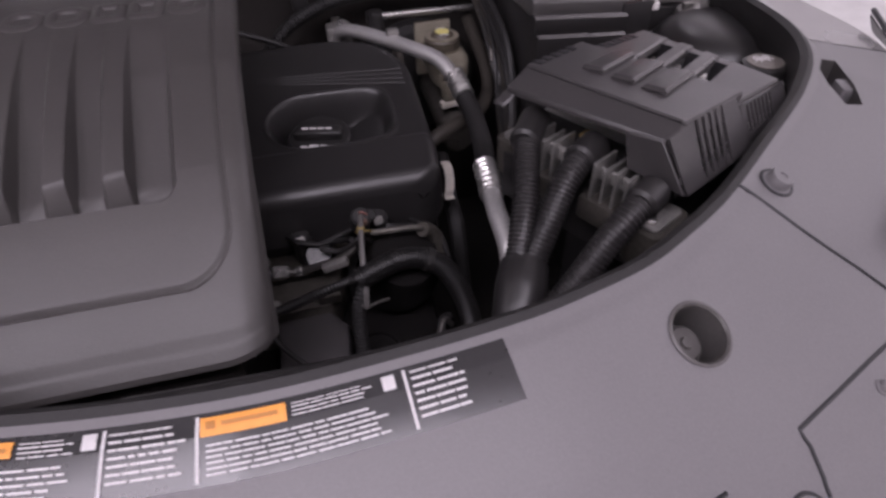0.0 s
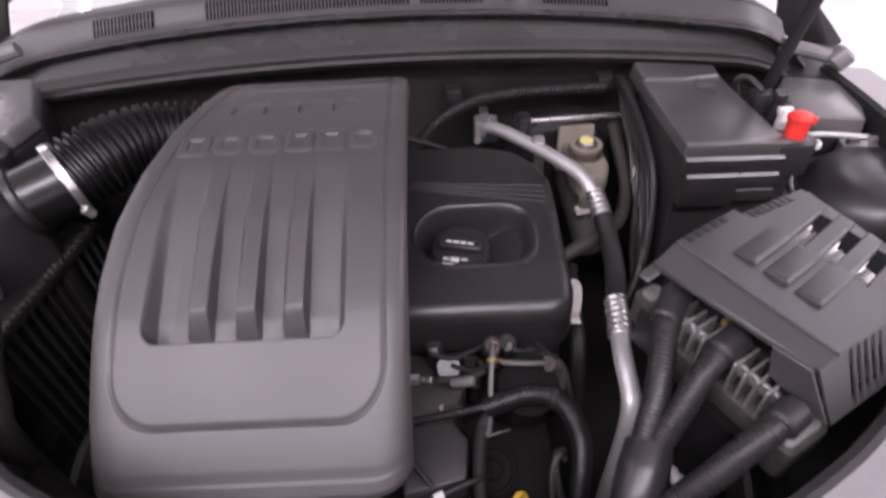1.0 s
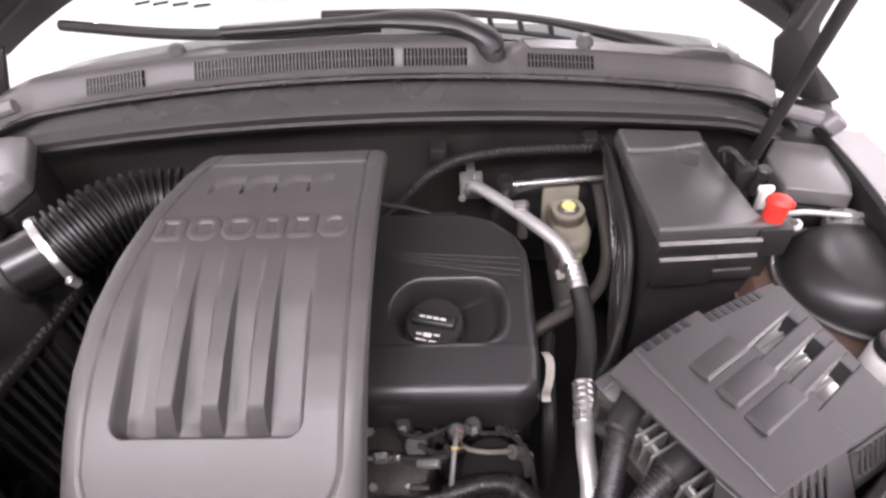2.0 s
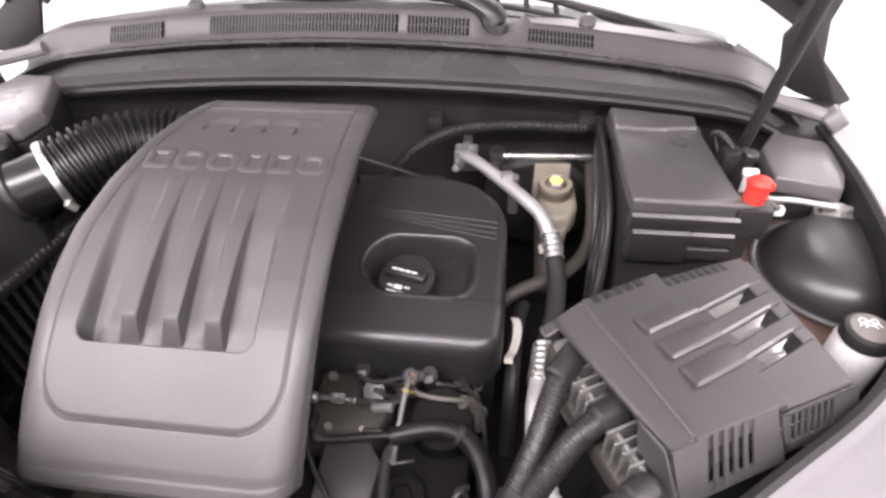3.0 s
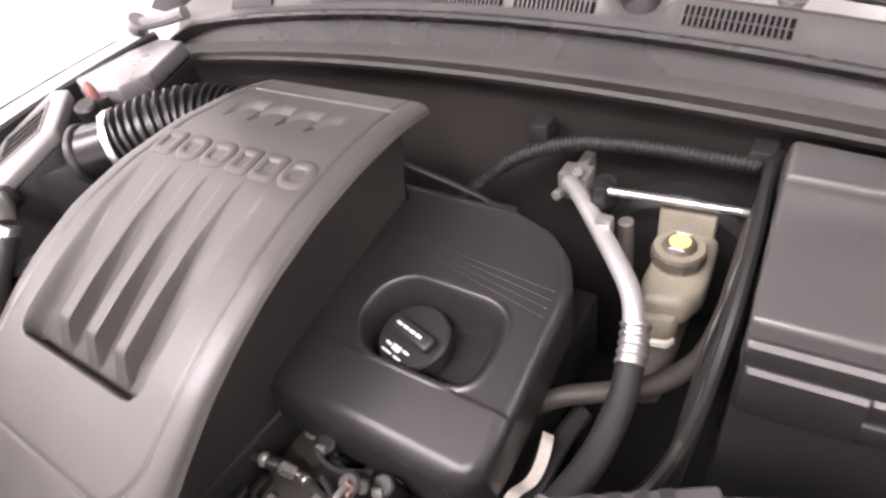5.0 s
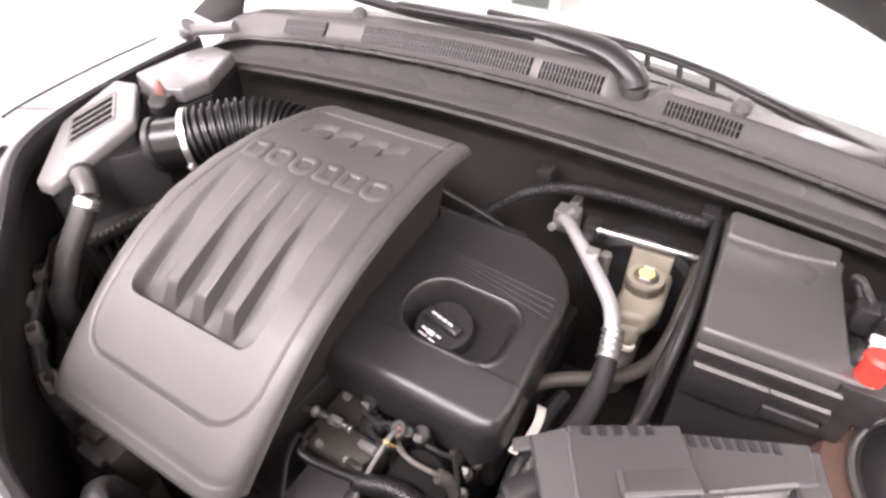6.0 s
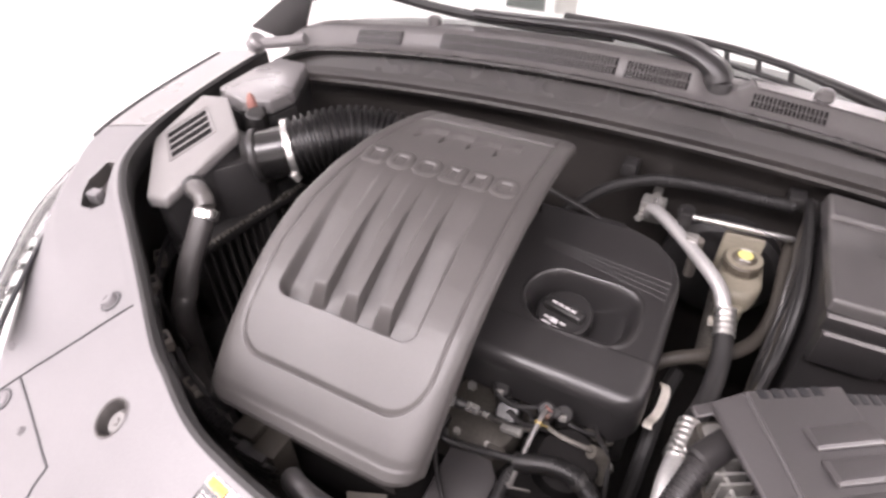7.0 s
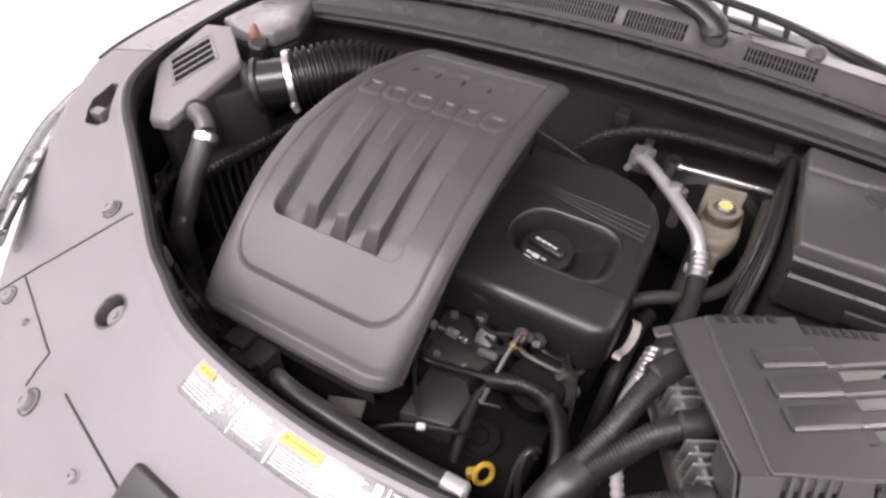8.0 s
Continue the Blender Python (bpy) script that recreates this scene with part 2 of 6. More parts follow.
def tube(pts, r, n=12, steps=10, ribs=0.0, pitch=0.008, smooth=True):
    """A hose along pts. ribs: depth of its rings, pitch: their distance. r may be a function of the share of the length."""
    line = spline(pts, steps) if smooth else [Vector(p) for p in pts]
    L = sum((b - a).length for a, b in zip(line, line[1:]))
    if ribs:
        k = max(int(L / pitch * 4), 8)
        dense, acc = [], [0.0]
        for a, b in zip(line, line[1:]):
            acc.append(acc[-1] + (b - a).length)
        for i in range(k + 1):
            s = L * i / k
            j = max(0, min(len(line) - 2, int(np.searchsorted(acc, s)) - 1))
            f = (s - acc[j]) / max(acc[j + 1] - acc[j], 1e-9)
            dense.append(line[j].lerp(line[j + 1], f))
        line = dense
    bm = bmesh.new()
    up = Vector((0.13, 0.21, 0.97))
    rings = []
    m = len(line)
    for i, p in enumerate(line):
        t = (line[min(i + 1, m - 1)] - line[max(i - 1, 0)]).normalized()
        u = t.cross(up).normalized()
        v = u.cross(t)
        up = v
        rad = r(i / (m - 1)) if callable(r) else r
        if ribs:
            rad += (0, 0, -ribs, -ribs)[i % 4] + (ribs * 0.0)
        rings.append([bm.verts.new(p + rad * (math.cos(2 * math.pi * k / n) * u + math.sin(2 * math.pi * k / n) * v)) for k in range(n)])
    for a, b in zip(rings, rings[1:]):
        for k in range(n):
            bm.faces.new((a[k], a[(k + 1) % n], b[(k + 1) % n], b[k]))
    bm.faces.new(rings[0][::-1])
    bm.faces.new(rings[-1])
    bmesh.ops.recalc_face_normals(bm, faces=bm.faces[:])
    return bm


def sheet(fn, nu, nv, thick=0.0):
    """A surface fn(u, v) for u, v in 0..1, with thickness downwards along its normals where thick is given."""
    bm = bmesh.new()
    g = [[bm.verts.new(fn(i / nu, j / nv)) for j in range(nv + 1)] for i in range(nu + 1)]
    for i in range(nu):
        for j in range(nv):
            bm.faces.new((g[i][j], g[i + 1][j], g[i + 1][j + 1], g[i][j + 1]))
    if thick:
        bm.normal_update()
        low = [[bm.verts.new(g[i][j].co - thick * g[i][j].normal) for j in range(nv + 1)] for i in range(nu + 1)]
        for i in range(nu):
            for j in range(nv):
                bm.faces.new((low[i][j], low[i][j + 1], low[i + 1][j + 1], low[i + 1][j]))
        for i in range(nu):
            bm.faces.new((g[i][0], low[i][0], low[i + 1][0], g[i + 1][0]))
            bm.faces.new((g[i + 1][nv], low[i + 1][nv], low[i][nv], g[i][nv]))
        for j in range(nv):
            bm.faces.new((g[0][j + 1], low[0][j + 1], low[0][j], g[0][j]))
            bm.faces.new((g[nu][j], low[nu][j], low[nu][j + 1], g[nu][j + 1]))
    return bm


def curve_of(xs, ys):
    return lambda x: float(np.interp(x, xs, ys))


def step(x):
    x = min(max(x, 0.0), 1.0)
    return x * x * (3 - 2 * x)

# ---- room ----
def room():
    solo("floor", box(-5, 5, -4.5, 4.45, -0.1, 0, 0), FLOORM, (0, 0, 0), "pale grey polished workshop floor", "floor", kind="structure", smooth=False)
    solo("ceiling", box(-5.2, 5.2, -4.7, 4.65, 3.3, 3.4, 0), WALLM, (0, 0, 3.3), "white painted ceiling", "ceiling", kind="structure", smooth=False)
    for nm, b in (("wall_west", (-5.2, -5, -4.7, 4.65, 0, 3.3)), ("wall_east", (5, 5.2, -4.7, 4.65, 0, 3.3)),
                  ("wall_south", (-5, 5, -4.7, -4.5, 0, 3.3)), ("wall_north", (-5, 5, 4.45, 4.65, 0, 3.3))):
        solo(nm, box(*b, 0), WALLM, ((b[0] + b[1]) / 2, (b[2] + b[3]) / 2, 0), "plain white painted wall", "wall", kind="structure", smooth=False)


room()

# ---- car body ----
EDGE_R = [(0.03, 0.006), (0.12, 0.010), (0.20, 0.018), (0.25, 0.028), (0.31, 0.045), (0.36, 0.070), (0.415, 0.103), (0.50, 0.167), (0.60, 0.246), (0.675, 0.328), (0.722, 0.42), (0.75, 0.54), (0.775, 0.70), (0.785, 0.87)]
EDGE_L = [(0.03, 0.006), (-0.06, 0.012), (-0.14, 0.024), (-0.19, 0.036), (-0.235, 0.054), (-0.28, 0.077), (-0.33, 0.102), (-0.44, 0.174), (-0.555, 0.249), (-0.668, 0.324), (-0.742, 0.40), (-0.79, 0.52), (-0.815, 0.70), (-0.822, 0.87)]
_line = [Vector((x, y, 0)) for x, y in EDGE_L[::-1] + EDGE_R[1:]]
_smooth = spline(_line, 6)
_acc = [0.0]
for _a, _b in zip(_smooth, _smooth[1:]):
    _acc.append(_acc[-1] + (_b - _a).length)


def edge(s):
    """Point and outward way of the bay's rim; s from 0 (left hinge) to 1 (right hinge)."""
    t = s * _acc[-1]
    x = np.interp(t, _acc, [p.x for p in _smooth])
    y = np.interp(t, _acc, [p.y for p in _smooth])
    h = 0.012
    x0, x1 = np.interp([t - h, t + h], _acc, [p.x for p in _smooth])
    y0, y1 = np.interp([t - h, t + h], _acc, [p.y for p in _smooth])
    n = Vector((y1 - y0, -(x1 - x0), 0)).normalized()
    z = 0.995 + (0.045 * max(0, y - 0.3) if x < 0 else -0.06 * max(0, y - 0.3))
    return Vector((x, y, z)), n


def skin(s, d):
    """A point of the front panel or wing, d metres outside the rim."""
    p, n = edge(s)
    side = step((abs(p.x - 0.0) - 0.36) / 0.3)
    k = 0.44 * (1 - side) + 0.10 * side
    drop = 0.004 * step(d / 0.01) + k * max(0, d - 0.012) + 0.35 * d * d * (1 - side)
    if p.x < 0:
        drop += 0.24 * side * max(0, d - 0.10)
    q = p + n * d
    return Vector((q.x, q.y, p.z - drop))


OUTLINE = [(-0.967, 0.99), (-0.950, 0.80), (-0.930, 0.61), (-0.885, 0.44), (-0.842, 0.389), (-0.733, 0.247), (-0.675, 0.170), (-0.600, 0.075), (-0.560, 0.0), (-0.497, -0.075), (-0.423, -0.108), (-0.331, -0.146), (-0.262, -0.170), (-0.10, -0.205), (0.10, -0.213)]


def reach(s):
    """Way from the rim along its normal to the body's outline."""
    p, n = edge(s)
    if p.x >= 0:
        return float(np.interp(p.y, [0.0, 0.1, 0.174, 0.249, 0.324, 0.40, 0.5, 0.9], [0.215, 0.20, 0.172, 0.126, 0.100, 0.100, 0.085, 0.075]))
    best = 0.3
    for (x0, y0), (x1, y1) in zip(OUTLINE, OUTLINE[1:]):
        ex, ey = x1 - x0, y1 - y0
        det = -n.x * ey + n.y * ex
        if abs(det) > 1e-9:
            d = (-(x0 - p.x) * ey + (y0 - p.y) * ex) / det
            k = (n.x * (y0 - p.y) - n.y * (x0 - p.x)) / det
            if d > 0.02 and -0.01 <= k <= 1.01:
                best = min(best, d)
    return best


_ws = np.linspace(0, 1, 161)
_wd = np.convolve(np.pad([reach(v) for v in _ws], 3, mode="edge"), np.ones(7) / 7, mode="valid")


def width(s):
    return float(np.interp(s, _ws, _wd))


car = thing("car", (0, 0.4, 0), "dark grey car with its bonnet raised over the engine bay", "car")


def body_fn(s0, s1):
    def fn(u, v):
        s = s0 + (s1 - s0) * u
        w = width(s)
        if v <= 0.8:
            return skin(s, w * v / 0.8)
        p, n = edge(s)
        q = skin(s, w)
        e = (v - 0.8) / 0.2
        return q + n * (0.012 * step(e * 2) + 0.05 * e) + Vector((0, 0, -0.02 * step(e * 3) - 0.95 * max(0, e - 0.25)))
    return fn


RIM_S = np.linspace(0, 1, 4001)
RIM = np.array([edge(s)[0].xy[:] for s in RIM_S])


def locate(x, y):
    """s and d of a place on the front panel."""
    s = float(RIM_S[np.argmin((RIM[:, 0] - x) ** 2 + (RIM[:, 1] - y) ** 2)])
    p, n = edge(s)
    return s, max((Vector((x, y, 0)) - Vector((p.x, p.y, 0))).dot(n), 0.0)


def on_panel(x, y):
    """Pose on the panel's skin, z outwards."""
    s, d = locate(x, y)
    a, b, c = skin(s, d), skin(s + 0.004, d), skin(s, d + 0.004)
    n = (b - a).cross(c - a).normalized()
    if n.z < 0:
        n = -n
    return facing(a, n)



S_L, S_R = 0.14, 0.81
LATCH_L = [(-0.688, 0.264), (-0.717, 0.290), (-0.740, 0.318), (-0.746, 0.345), (-0.756, 0.372), (-0.741, 0.374), (-0.700, 0.328), (-0.676, 0.305), (-0.654, 0.284), (-0.660, 0.266)]
LATCH_R = [(0.676, 0.312), (0.690, 0.306), (0.668, 0.250), (0.648, 0.215), (0.631, 0.218), (0.640, 0.258), (0.655, 0.290)]


def cut_out(bm, poly):
    """Opens the sheet along the outline poly."""
    n = len(poly)

    def near(x, y):
        inside, best = False, 9.0
        for (x0, y0), (x1, y1) in zip(poly, poly[1:] + poly[:1]):
            if (y0 > y) != (y1 > y) and x < x0 + (y - y0) * (x1 - x0) / (y1 - y0):
                inside = not inside
            k = min(max(((x - x0) * (x1 - x0) + (y - y0) * (y1 - y0)) / ((x1 - x0) ** 2 + (y1 - y0) ** 2), 0), 1)
            best = min(best, math.hypot(x - x0 - k * (x1 - x0), y - y0 - k * (y1 - y0)))
        return inside or best < 0.0035
    old = {e for e in bm.edges if len(e.link_faces) == 1}
    dead = [f for f in bm.faces if any(v.co.z > 0.85 and near(v.co.x, v.co.y) for v in f.verts)]
    bmesh.ops.delete(bm, geom=dead, context="FACES")
    ring = [e for e in bm.edges if len(e.link_faces) == 1 and e not in old]
    vs = [bm.verts.new(on_panel(x, y).translation) for x, y in poly]
    ring += [bm.edges.new((vs[k], vs[(k + 1) % n])) for k in range(n)]
    made = bmesh.ops.triangle_fill(bm, use_beauty=True, edges=ring)["geom"]
    rim = set(vs)
    inner = [f for f in made if isinstance(f, bmesh.types.BMFace) and all(v in rim for v in f.verts) and near(*f.calc_center_median().xy)]
    bmesh.ops.delete(bm, geom=inner, context="FACES_ONLY")


panel_bm = sheet(body_fn(S_L, S_R), 206, 60)
for wx, wy in ((-0.310, 0.019), (0.325, -0.006)):
    wm = on_panel(wx, wy)
    cut_out(panel_bm, [tuple((wm @ Vector((0.0225 * math.cos(2 * math.pi * k / 28), 0.0225 * math.sin(2 * math.pi * k / 28), 0))).xy) for k in range(28)])
cut_out(panel_bm, LATCH_L)
cut_out(panel_bm, LATCH_R)
bmesh.ops.recalc_face_normals(panel_bm, faces=panel_bm.faces[:])
part("front_panel", panel_bm, PANEL, car, "grey moulded plastic panel over the grille")
part("wing", sheet(body_fn(0.0, S_L - 0.001), 24, 20), PAINT, car, "grey painted front wing")
# added black tube draws the shaded turn of the wing, not a real seal
part("wing_edge_shade", tube([skin(s, width(s) + 0.003) + Vector((0, 0, -0.002)) for s in np.linspace(0.004, 0.150, 30)], 0.0065, 8, smooth=False), RUBBER, car, "dark strip for the shade where the wing's outer edge curves away")
part("wing", sheet(body_fn(S_R + 0.001, 1.0), 24, 20), PAINT, car, "grey painted front wing")


def rim_fn(u, v):
    p, n = edge(u)
    prof = [(0.004, -0.002), (-0.006, 0.003), (-0.013, -0.002), (-0.014, -0.025), (-0.010, -0.05), (0.012, -0.055)]
    k = min(int(v * 5), 4)
    f = v * 5 - k
    a, b = prof[k], prof[k + 1]
    return p + n * (a[0] + (b[0] - a[0]) * f) + Vector((0, 0, a[1] + (b[1] - a[1]) * f))


part("rim_seal", sheet(rim_fn, 110, 15), RUBBER, car, "black rubber seal round the engine bay")


def wall_fn(u, v):
    p, n = edge(u)
    return p + n * (0.012 + 0.03 * v) + Vector((0, 0, -0.05 - 0.6 * v))


part("inner_liner", sheet(wall_fn, 80, 6), CAVITY, car, "dusty black inner liner of the bay")
part("undertray", box(-0.96, 0.90, -0.02, 1.0, 0.36, 0.39, 0), CAVITY, car, "black undertray")


# cowl: one profile drawn across the car
def cz1(x):
    return 1.091 - 0.014 * x - 0.125 * x * x - 2.6 * max(0, x - 0.60) ** 2 - 1.2 * max(0, -x - 0.64) ** 2


def cz2(x):
    return 1.024 - 0.005 * x - 0.09 * x * x - 2.2 * max(0, x - 0.60) ** 2


def loft(profile, x0, x1, n=60):
    def fn(u, v):
        x = x0 + (x1 - x0) * u
        pr = profile(x)
        k = min(int(v * (len(pr) - 1)), len(pr) - 2)
        f = v * (len(pr) - 1) - k
        a, b = pr[k], pr[k + 1]
        return Vector((x, a[0] + (b[0] - a[0]) * f, a[1] + (b[1] - a[1]) * f))
    return fn


def firewall_profile(x):
    z2 = cz2(x)
    return [(0.93, 0.36), (0.90, 0.55), (0.885, z2 - 0.06), (0.868, z2 - 0.022), (0.848, z2 - 0.012), (0.842, z2 - 0.002), (0.846, z2 + 0.003), (0.868, z2 + 0.002)]


def plenum_profile(x):
    z1, z2 = cz1(x), cz2(x)
    return [(0.868, z2 + 0.002), (0.872, z2 + 0.006), (0.884, z2 + 0.015), (0.896, z1 - 0.020), (0.886, z1 - 0.008), (0.874, z1 - 0.004), (0.870, z1), (0.874, z1 + 0.004), (0.882, z1 + 0.004)]


def cowl_valley(x):
    """Dip in the cowl in which the wiper's pivot stands."""
    return step((x - 0.147) / 0.032) * step((0.243 - x) / 0.026)


def cowl_lift(x):
    return -0.009 * step((x - 0.215) / 0.03) - 0.024 * cowl_valley(x)


def cowl_profile(x):
    z1 = cz1(x)
    k = cowl_lift(x)
    return [(0.882, z1 + 0.004), (0.892, z1 + 0.009), (0.916, z1 + 0.038 + k), (0.922, z1 + 0.042 + k), (0.952, z1 + 0.044 + k), (0.962, z1 + 0.028 + 0.5 * k), (1.0, z1 + 0.014), (1.08, z1 + 0.010)]


part("firewall", sheet(loft(firewall_profile, -0.96, 0.90), 56, 28), BULK, car, "dusty dark bulkhead behind the engine")
part("plenum_lip", sheet(loft(lambda x: plenum_profile(x)[:3], -0.80, 0.745), 110, 8), LIPMAT, car, "matt black rubber lip under the plenum panel")
part("plenum_panel", sheet(loft(lambda x: plenum_profile(x)[2:], -0.80, 0.745), 110, 24), PLENUM, car, "satin black plenum panel with a rubber lip")
part("cowl", sheet(loft(cowl_profile, -0.76, 0.70), 180, 28), COWL, car, "weathered grey cowl panel with air grilles")


# windscreen, bonnet
def screen_fn(u, v):
    x = -0.72 + 1.40 * u
    z = cz1(x) + 0.03 + 0.47 * v
    y = 1.02 + 0.85 * v + 0.12 * x * x
    return Vector((x * (1 - 0.16 * v), y, z + 0.02 * (1 - (2 * u - 1) ** 2)))


windscreen = part("windscreen", sheet(lambda u, v: screen_fn(u, 1.055 * v - 0.055), 24, 16, 0.005), GLASS, car, "sloping clear windscreen")
windscreen.visible_shadow = False


def hood_fn(u, v):
    x = -0.80 + 1.56 * u
    z0 = 1.315 - 0.40 * x * x - 0.03 * x
    bow = 0.06 * math.sin(math.pi * v)
    w = 1 - 0.10 * v
    return Vector((x * w, 1.06 - 0.62 * v - bow, z0 + 0.80 * v + 0.25 * x * x * v))


hood = part("bonnet", sheet(hood_fn, 30, 24, 0.03), DARK, car, "raised bonnet with a black underside")

for v0 in (0.04, 0.10, 0.30):
    part("inner_rib", tube([hood_fn(k / 40, v0 + 0.05 * math.sin(math.pi * k / 40)) for k in range(41)], 0.007 if v0 < 0.2 else 0.012, 8, smooth=False), BULK, hood, "pressed rib of the underside")

# ---- engine cover ----
COV_Y = [0.133, 0.142, 0.157, 0.175, 0.20, 0.24, 0.29, 0.345, 0.41, 0.48, 0.56, 0.63, 0.68, 0.694]
COV_Z = [0.876, 0.888, 0.899, 0.912, 0.929, 0.956, 0.987, 1.013, 1.038, 1.057, 1.069, 1.071, 1.067, 1.061]
cov_z = curve_of(COV_Y, COV_Z)


cov_left = curve_of([0.133, 0.19, 0.26, 0.33, 0.40, 0.48, 0.56, 0.63, 0.68, 0.694], [-0.326, -0.334, -0.338, -0.339, -0.335, -0.322, -0.305, -0.286, -0.272, -0.268])


COV_R = 0.014


def cover_fn(u, v):
    """Top of the engine cover: crowned, with a ribbed pocket, a border groove and a rear recess."""
    s = v * v * 0.15 + 0.85 * v
    y = 0.133 + (0.694 - 0.133) * s
    y_in = y
    xl, xr = cov_left(y), COV_R
    split = max(-0.285, xl + 0.012)
    x = xl + (split - xl) * u / 0.14 if u < 0.14 else split + (xr - split) * (u - 0.14) / 0.86
    z = 0.5 * cov_z(y) + 0.25 * (cov_z(y - 0.012) + cov_z(y + 0.012))
    # round shoulders
    for dist in (x - xl, xr - x):
        if dist < 0.022:
            z -= 0.009 * (1 - math.sqrt(max(0.0, 1 - (1 - dist / 0.022) ** 2)))
    # round front corners: pull the front edge back
    for dist in (x - xl, xr - x):
        if dist < 0.045 and v < 0.5:
            y += 0.035 * (1 - math.sqrt(max(0.0, 1 - (1 - dist / 0.045) ** 2))) * (1 - v / 0.5)
    # pocket with four slats
    px0, px1, py0, py1 = -0.277, -0.054, 0.264, 0.505
    t = (x - px0) / (px1 - px0)
    if -0.02 < t < 1.02 and py0 - 0.004 < y_in < py1:
        deep = 0.029 * step((py1 - y_in) / 0.23)
        ex, ey, er = min(x - px0, px1 - x) + 0.002, y_in - py0, 0.020
        gap = er - math.hypot(er - ex, er - ey) if ex < er and ey < er else min(ex, ey)
        lip = step(gap / 0.011)
        k = (x + 0.258) / 0.054
        f = k - math.floor(k)
        slat = -0.12
        if y_in > py0 + 0.011:
            rise = step((y_in - py0 - 0.011) / 0.024)
            top = (0.04 + 0.30 * f + 0.62 * step((f - 0.44) / 0.12)) * (1 - step((f - 0.93) / 0.06))
            if k < 0:
                top = 0.04 + 0.5 * max(k, -0.3)
            elif k > 3.0:
                top = 0.04 + 0.12 * (k - 3)
            slat = max(-0.12 + 0.20 * rise, top * rise)
        z -= deep * lip * (1 - slat)
    # border groove
    gx0, gx1, gy = cov_left(y_in) + 0.030, -0.010, 0.191
    rc = 0.05
    cx, cy = min(max(x, gx0 + rc), gx1 - rc), max(y_in, gy + rc)
    dd = abs(math.hypot(x - cx, y_in - cy) - rc) if (x < gx0 + rc or x > gx1 - rc or y_in < gy + rc) else 1
    if y_in > 0.645:
        dd = min(dd, abs(y_in - 0.655)) if gx0 < x < gx1 else (1 if y_in > 0.655 else dd)
    if dd < 0.0034:
        z -= 0.0030 * (1 - dd / 0.0034)
    # rear recess: a shallow tray whose front lip is cut by four wedges
    if -0.232 < x < -0.052 and 0.583 < y_in < 0.634:
        e = min(step((x + 0.232) / 0.006), step((-0.052 - x) / 0.006), step((0.634 - y_in) / 0.022))
        f = (x + 0.232) / 0.048
        f -= math.floor(f)
        lip = 0.607 - 0.024 * max(0.0, 1 - f / 0.55)
        z -= 0.0085 * e * step((y_in - lip) / 0.004) * (1 - 0.9 * step((y_in - lip) / 0.030))
    return Vector((x, y, z))


def cover_skirt(u, v):
    """Side walls round the engine cover, from its rim down."""
    q = u * 4
    if q < 1:
        p = cover_fn(0.0, 1 - q)
        n = Vector((-1, 0, 0))
    elif q < 2:
        p = cover_fn(q - 1, 0.0)
        n = Vector((0, -1, 0))
    elif q < 3:
        p = cover_fn(1.0, q - 2)
        n = Vector((1, 0, 0))
    else:
        p = cover_fn(4 - q, 1.0)
        n = Vector((0, 1, 0))
    z = p.z - 0.006 * v
    return Vector((p.x + n.x * 0.002 * v, p.y + n.y * 0.002 * v, z))


def cover_under(u, v):
    """Dark sound padding under the shell, set back from its rim."""
    p = cover_fn(0.07 + 0.86 * u, 0.05 + 0.9 * v)
    return Vector((p.x, p.y, p.z - 0.036))


def under_side(u, v):
    q = u * 4
    if q < 1:
        p = cover_under(0.0, 1 - q)
    elif q < 2:
        p = cover_under(q - 1, 0.0)
    elif q < 3:
        p = cover_under(1.0, q - 2)
    else:
        p = cover_under(4 - q, 1.0)
    inward = 0.045 * v if 2 <= q <= 3 else 0.0
    return Vector((p.x - inward, p.y, p.z + (0.80 - p.z) * v))


engine_cover = thing("engine_cover", (-0.15, 0.4, 0.82), "dark grey ribbed plastic engine cover with raised marks", "engine cover")
part("shell", join(sheet(cover_fn, 220, 320), sheet(cover_skirt, 160, 4)), COVER, engine_cover)
part("underside", join(sheet(cover_under, 30, 40), sheet(under_side, 80, 4)), FELT, engine_cover, "black sound padding under the shell")
MARKS = ((-0.281, 0.040), (-0.236, 0.043), (-0.190, 0.045), (-0.141, 0.036), (-0.101, 0.038), (-0.060, 0.043))
for k, (a, w) in enumerate(MARKS):
    ring_line = [(x, y, 0.0) for x, y in rounded(0.005, w - 0.006, 0.004, 0.034, 0.012 if k in (1, 2, 5) else 0.003, 5)]
    bar = moved(tube(ring_line + ring_line[:2], 0.0072, 10, smooth=False), Matrix.Diagonal((1, 1, 0.5, 1)))
    part("raised_mark", moved(bar, pose(a, 0.501, cov_z(0.501) - 0.0008, 8.6)), COVER, engine_cover, "raised rounded ring of the moulded mark")

# ---- oil filler cover ----
oil_cover = thing("oil_filler_cover", (0.1, 0.52, 0.8), "black plastic rocker cover with a sunken oil filler", "engine cover")


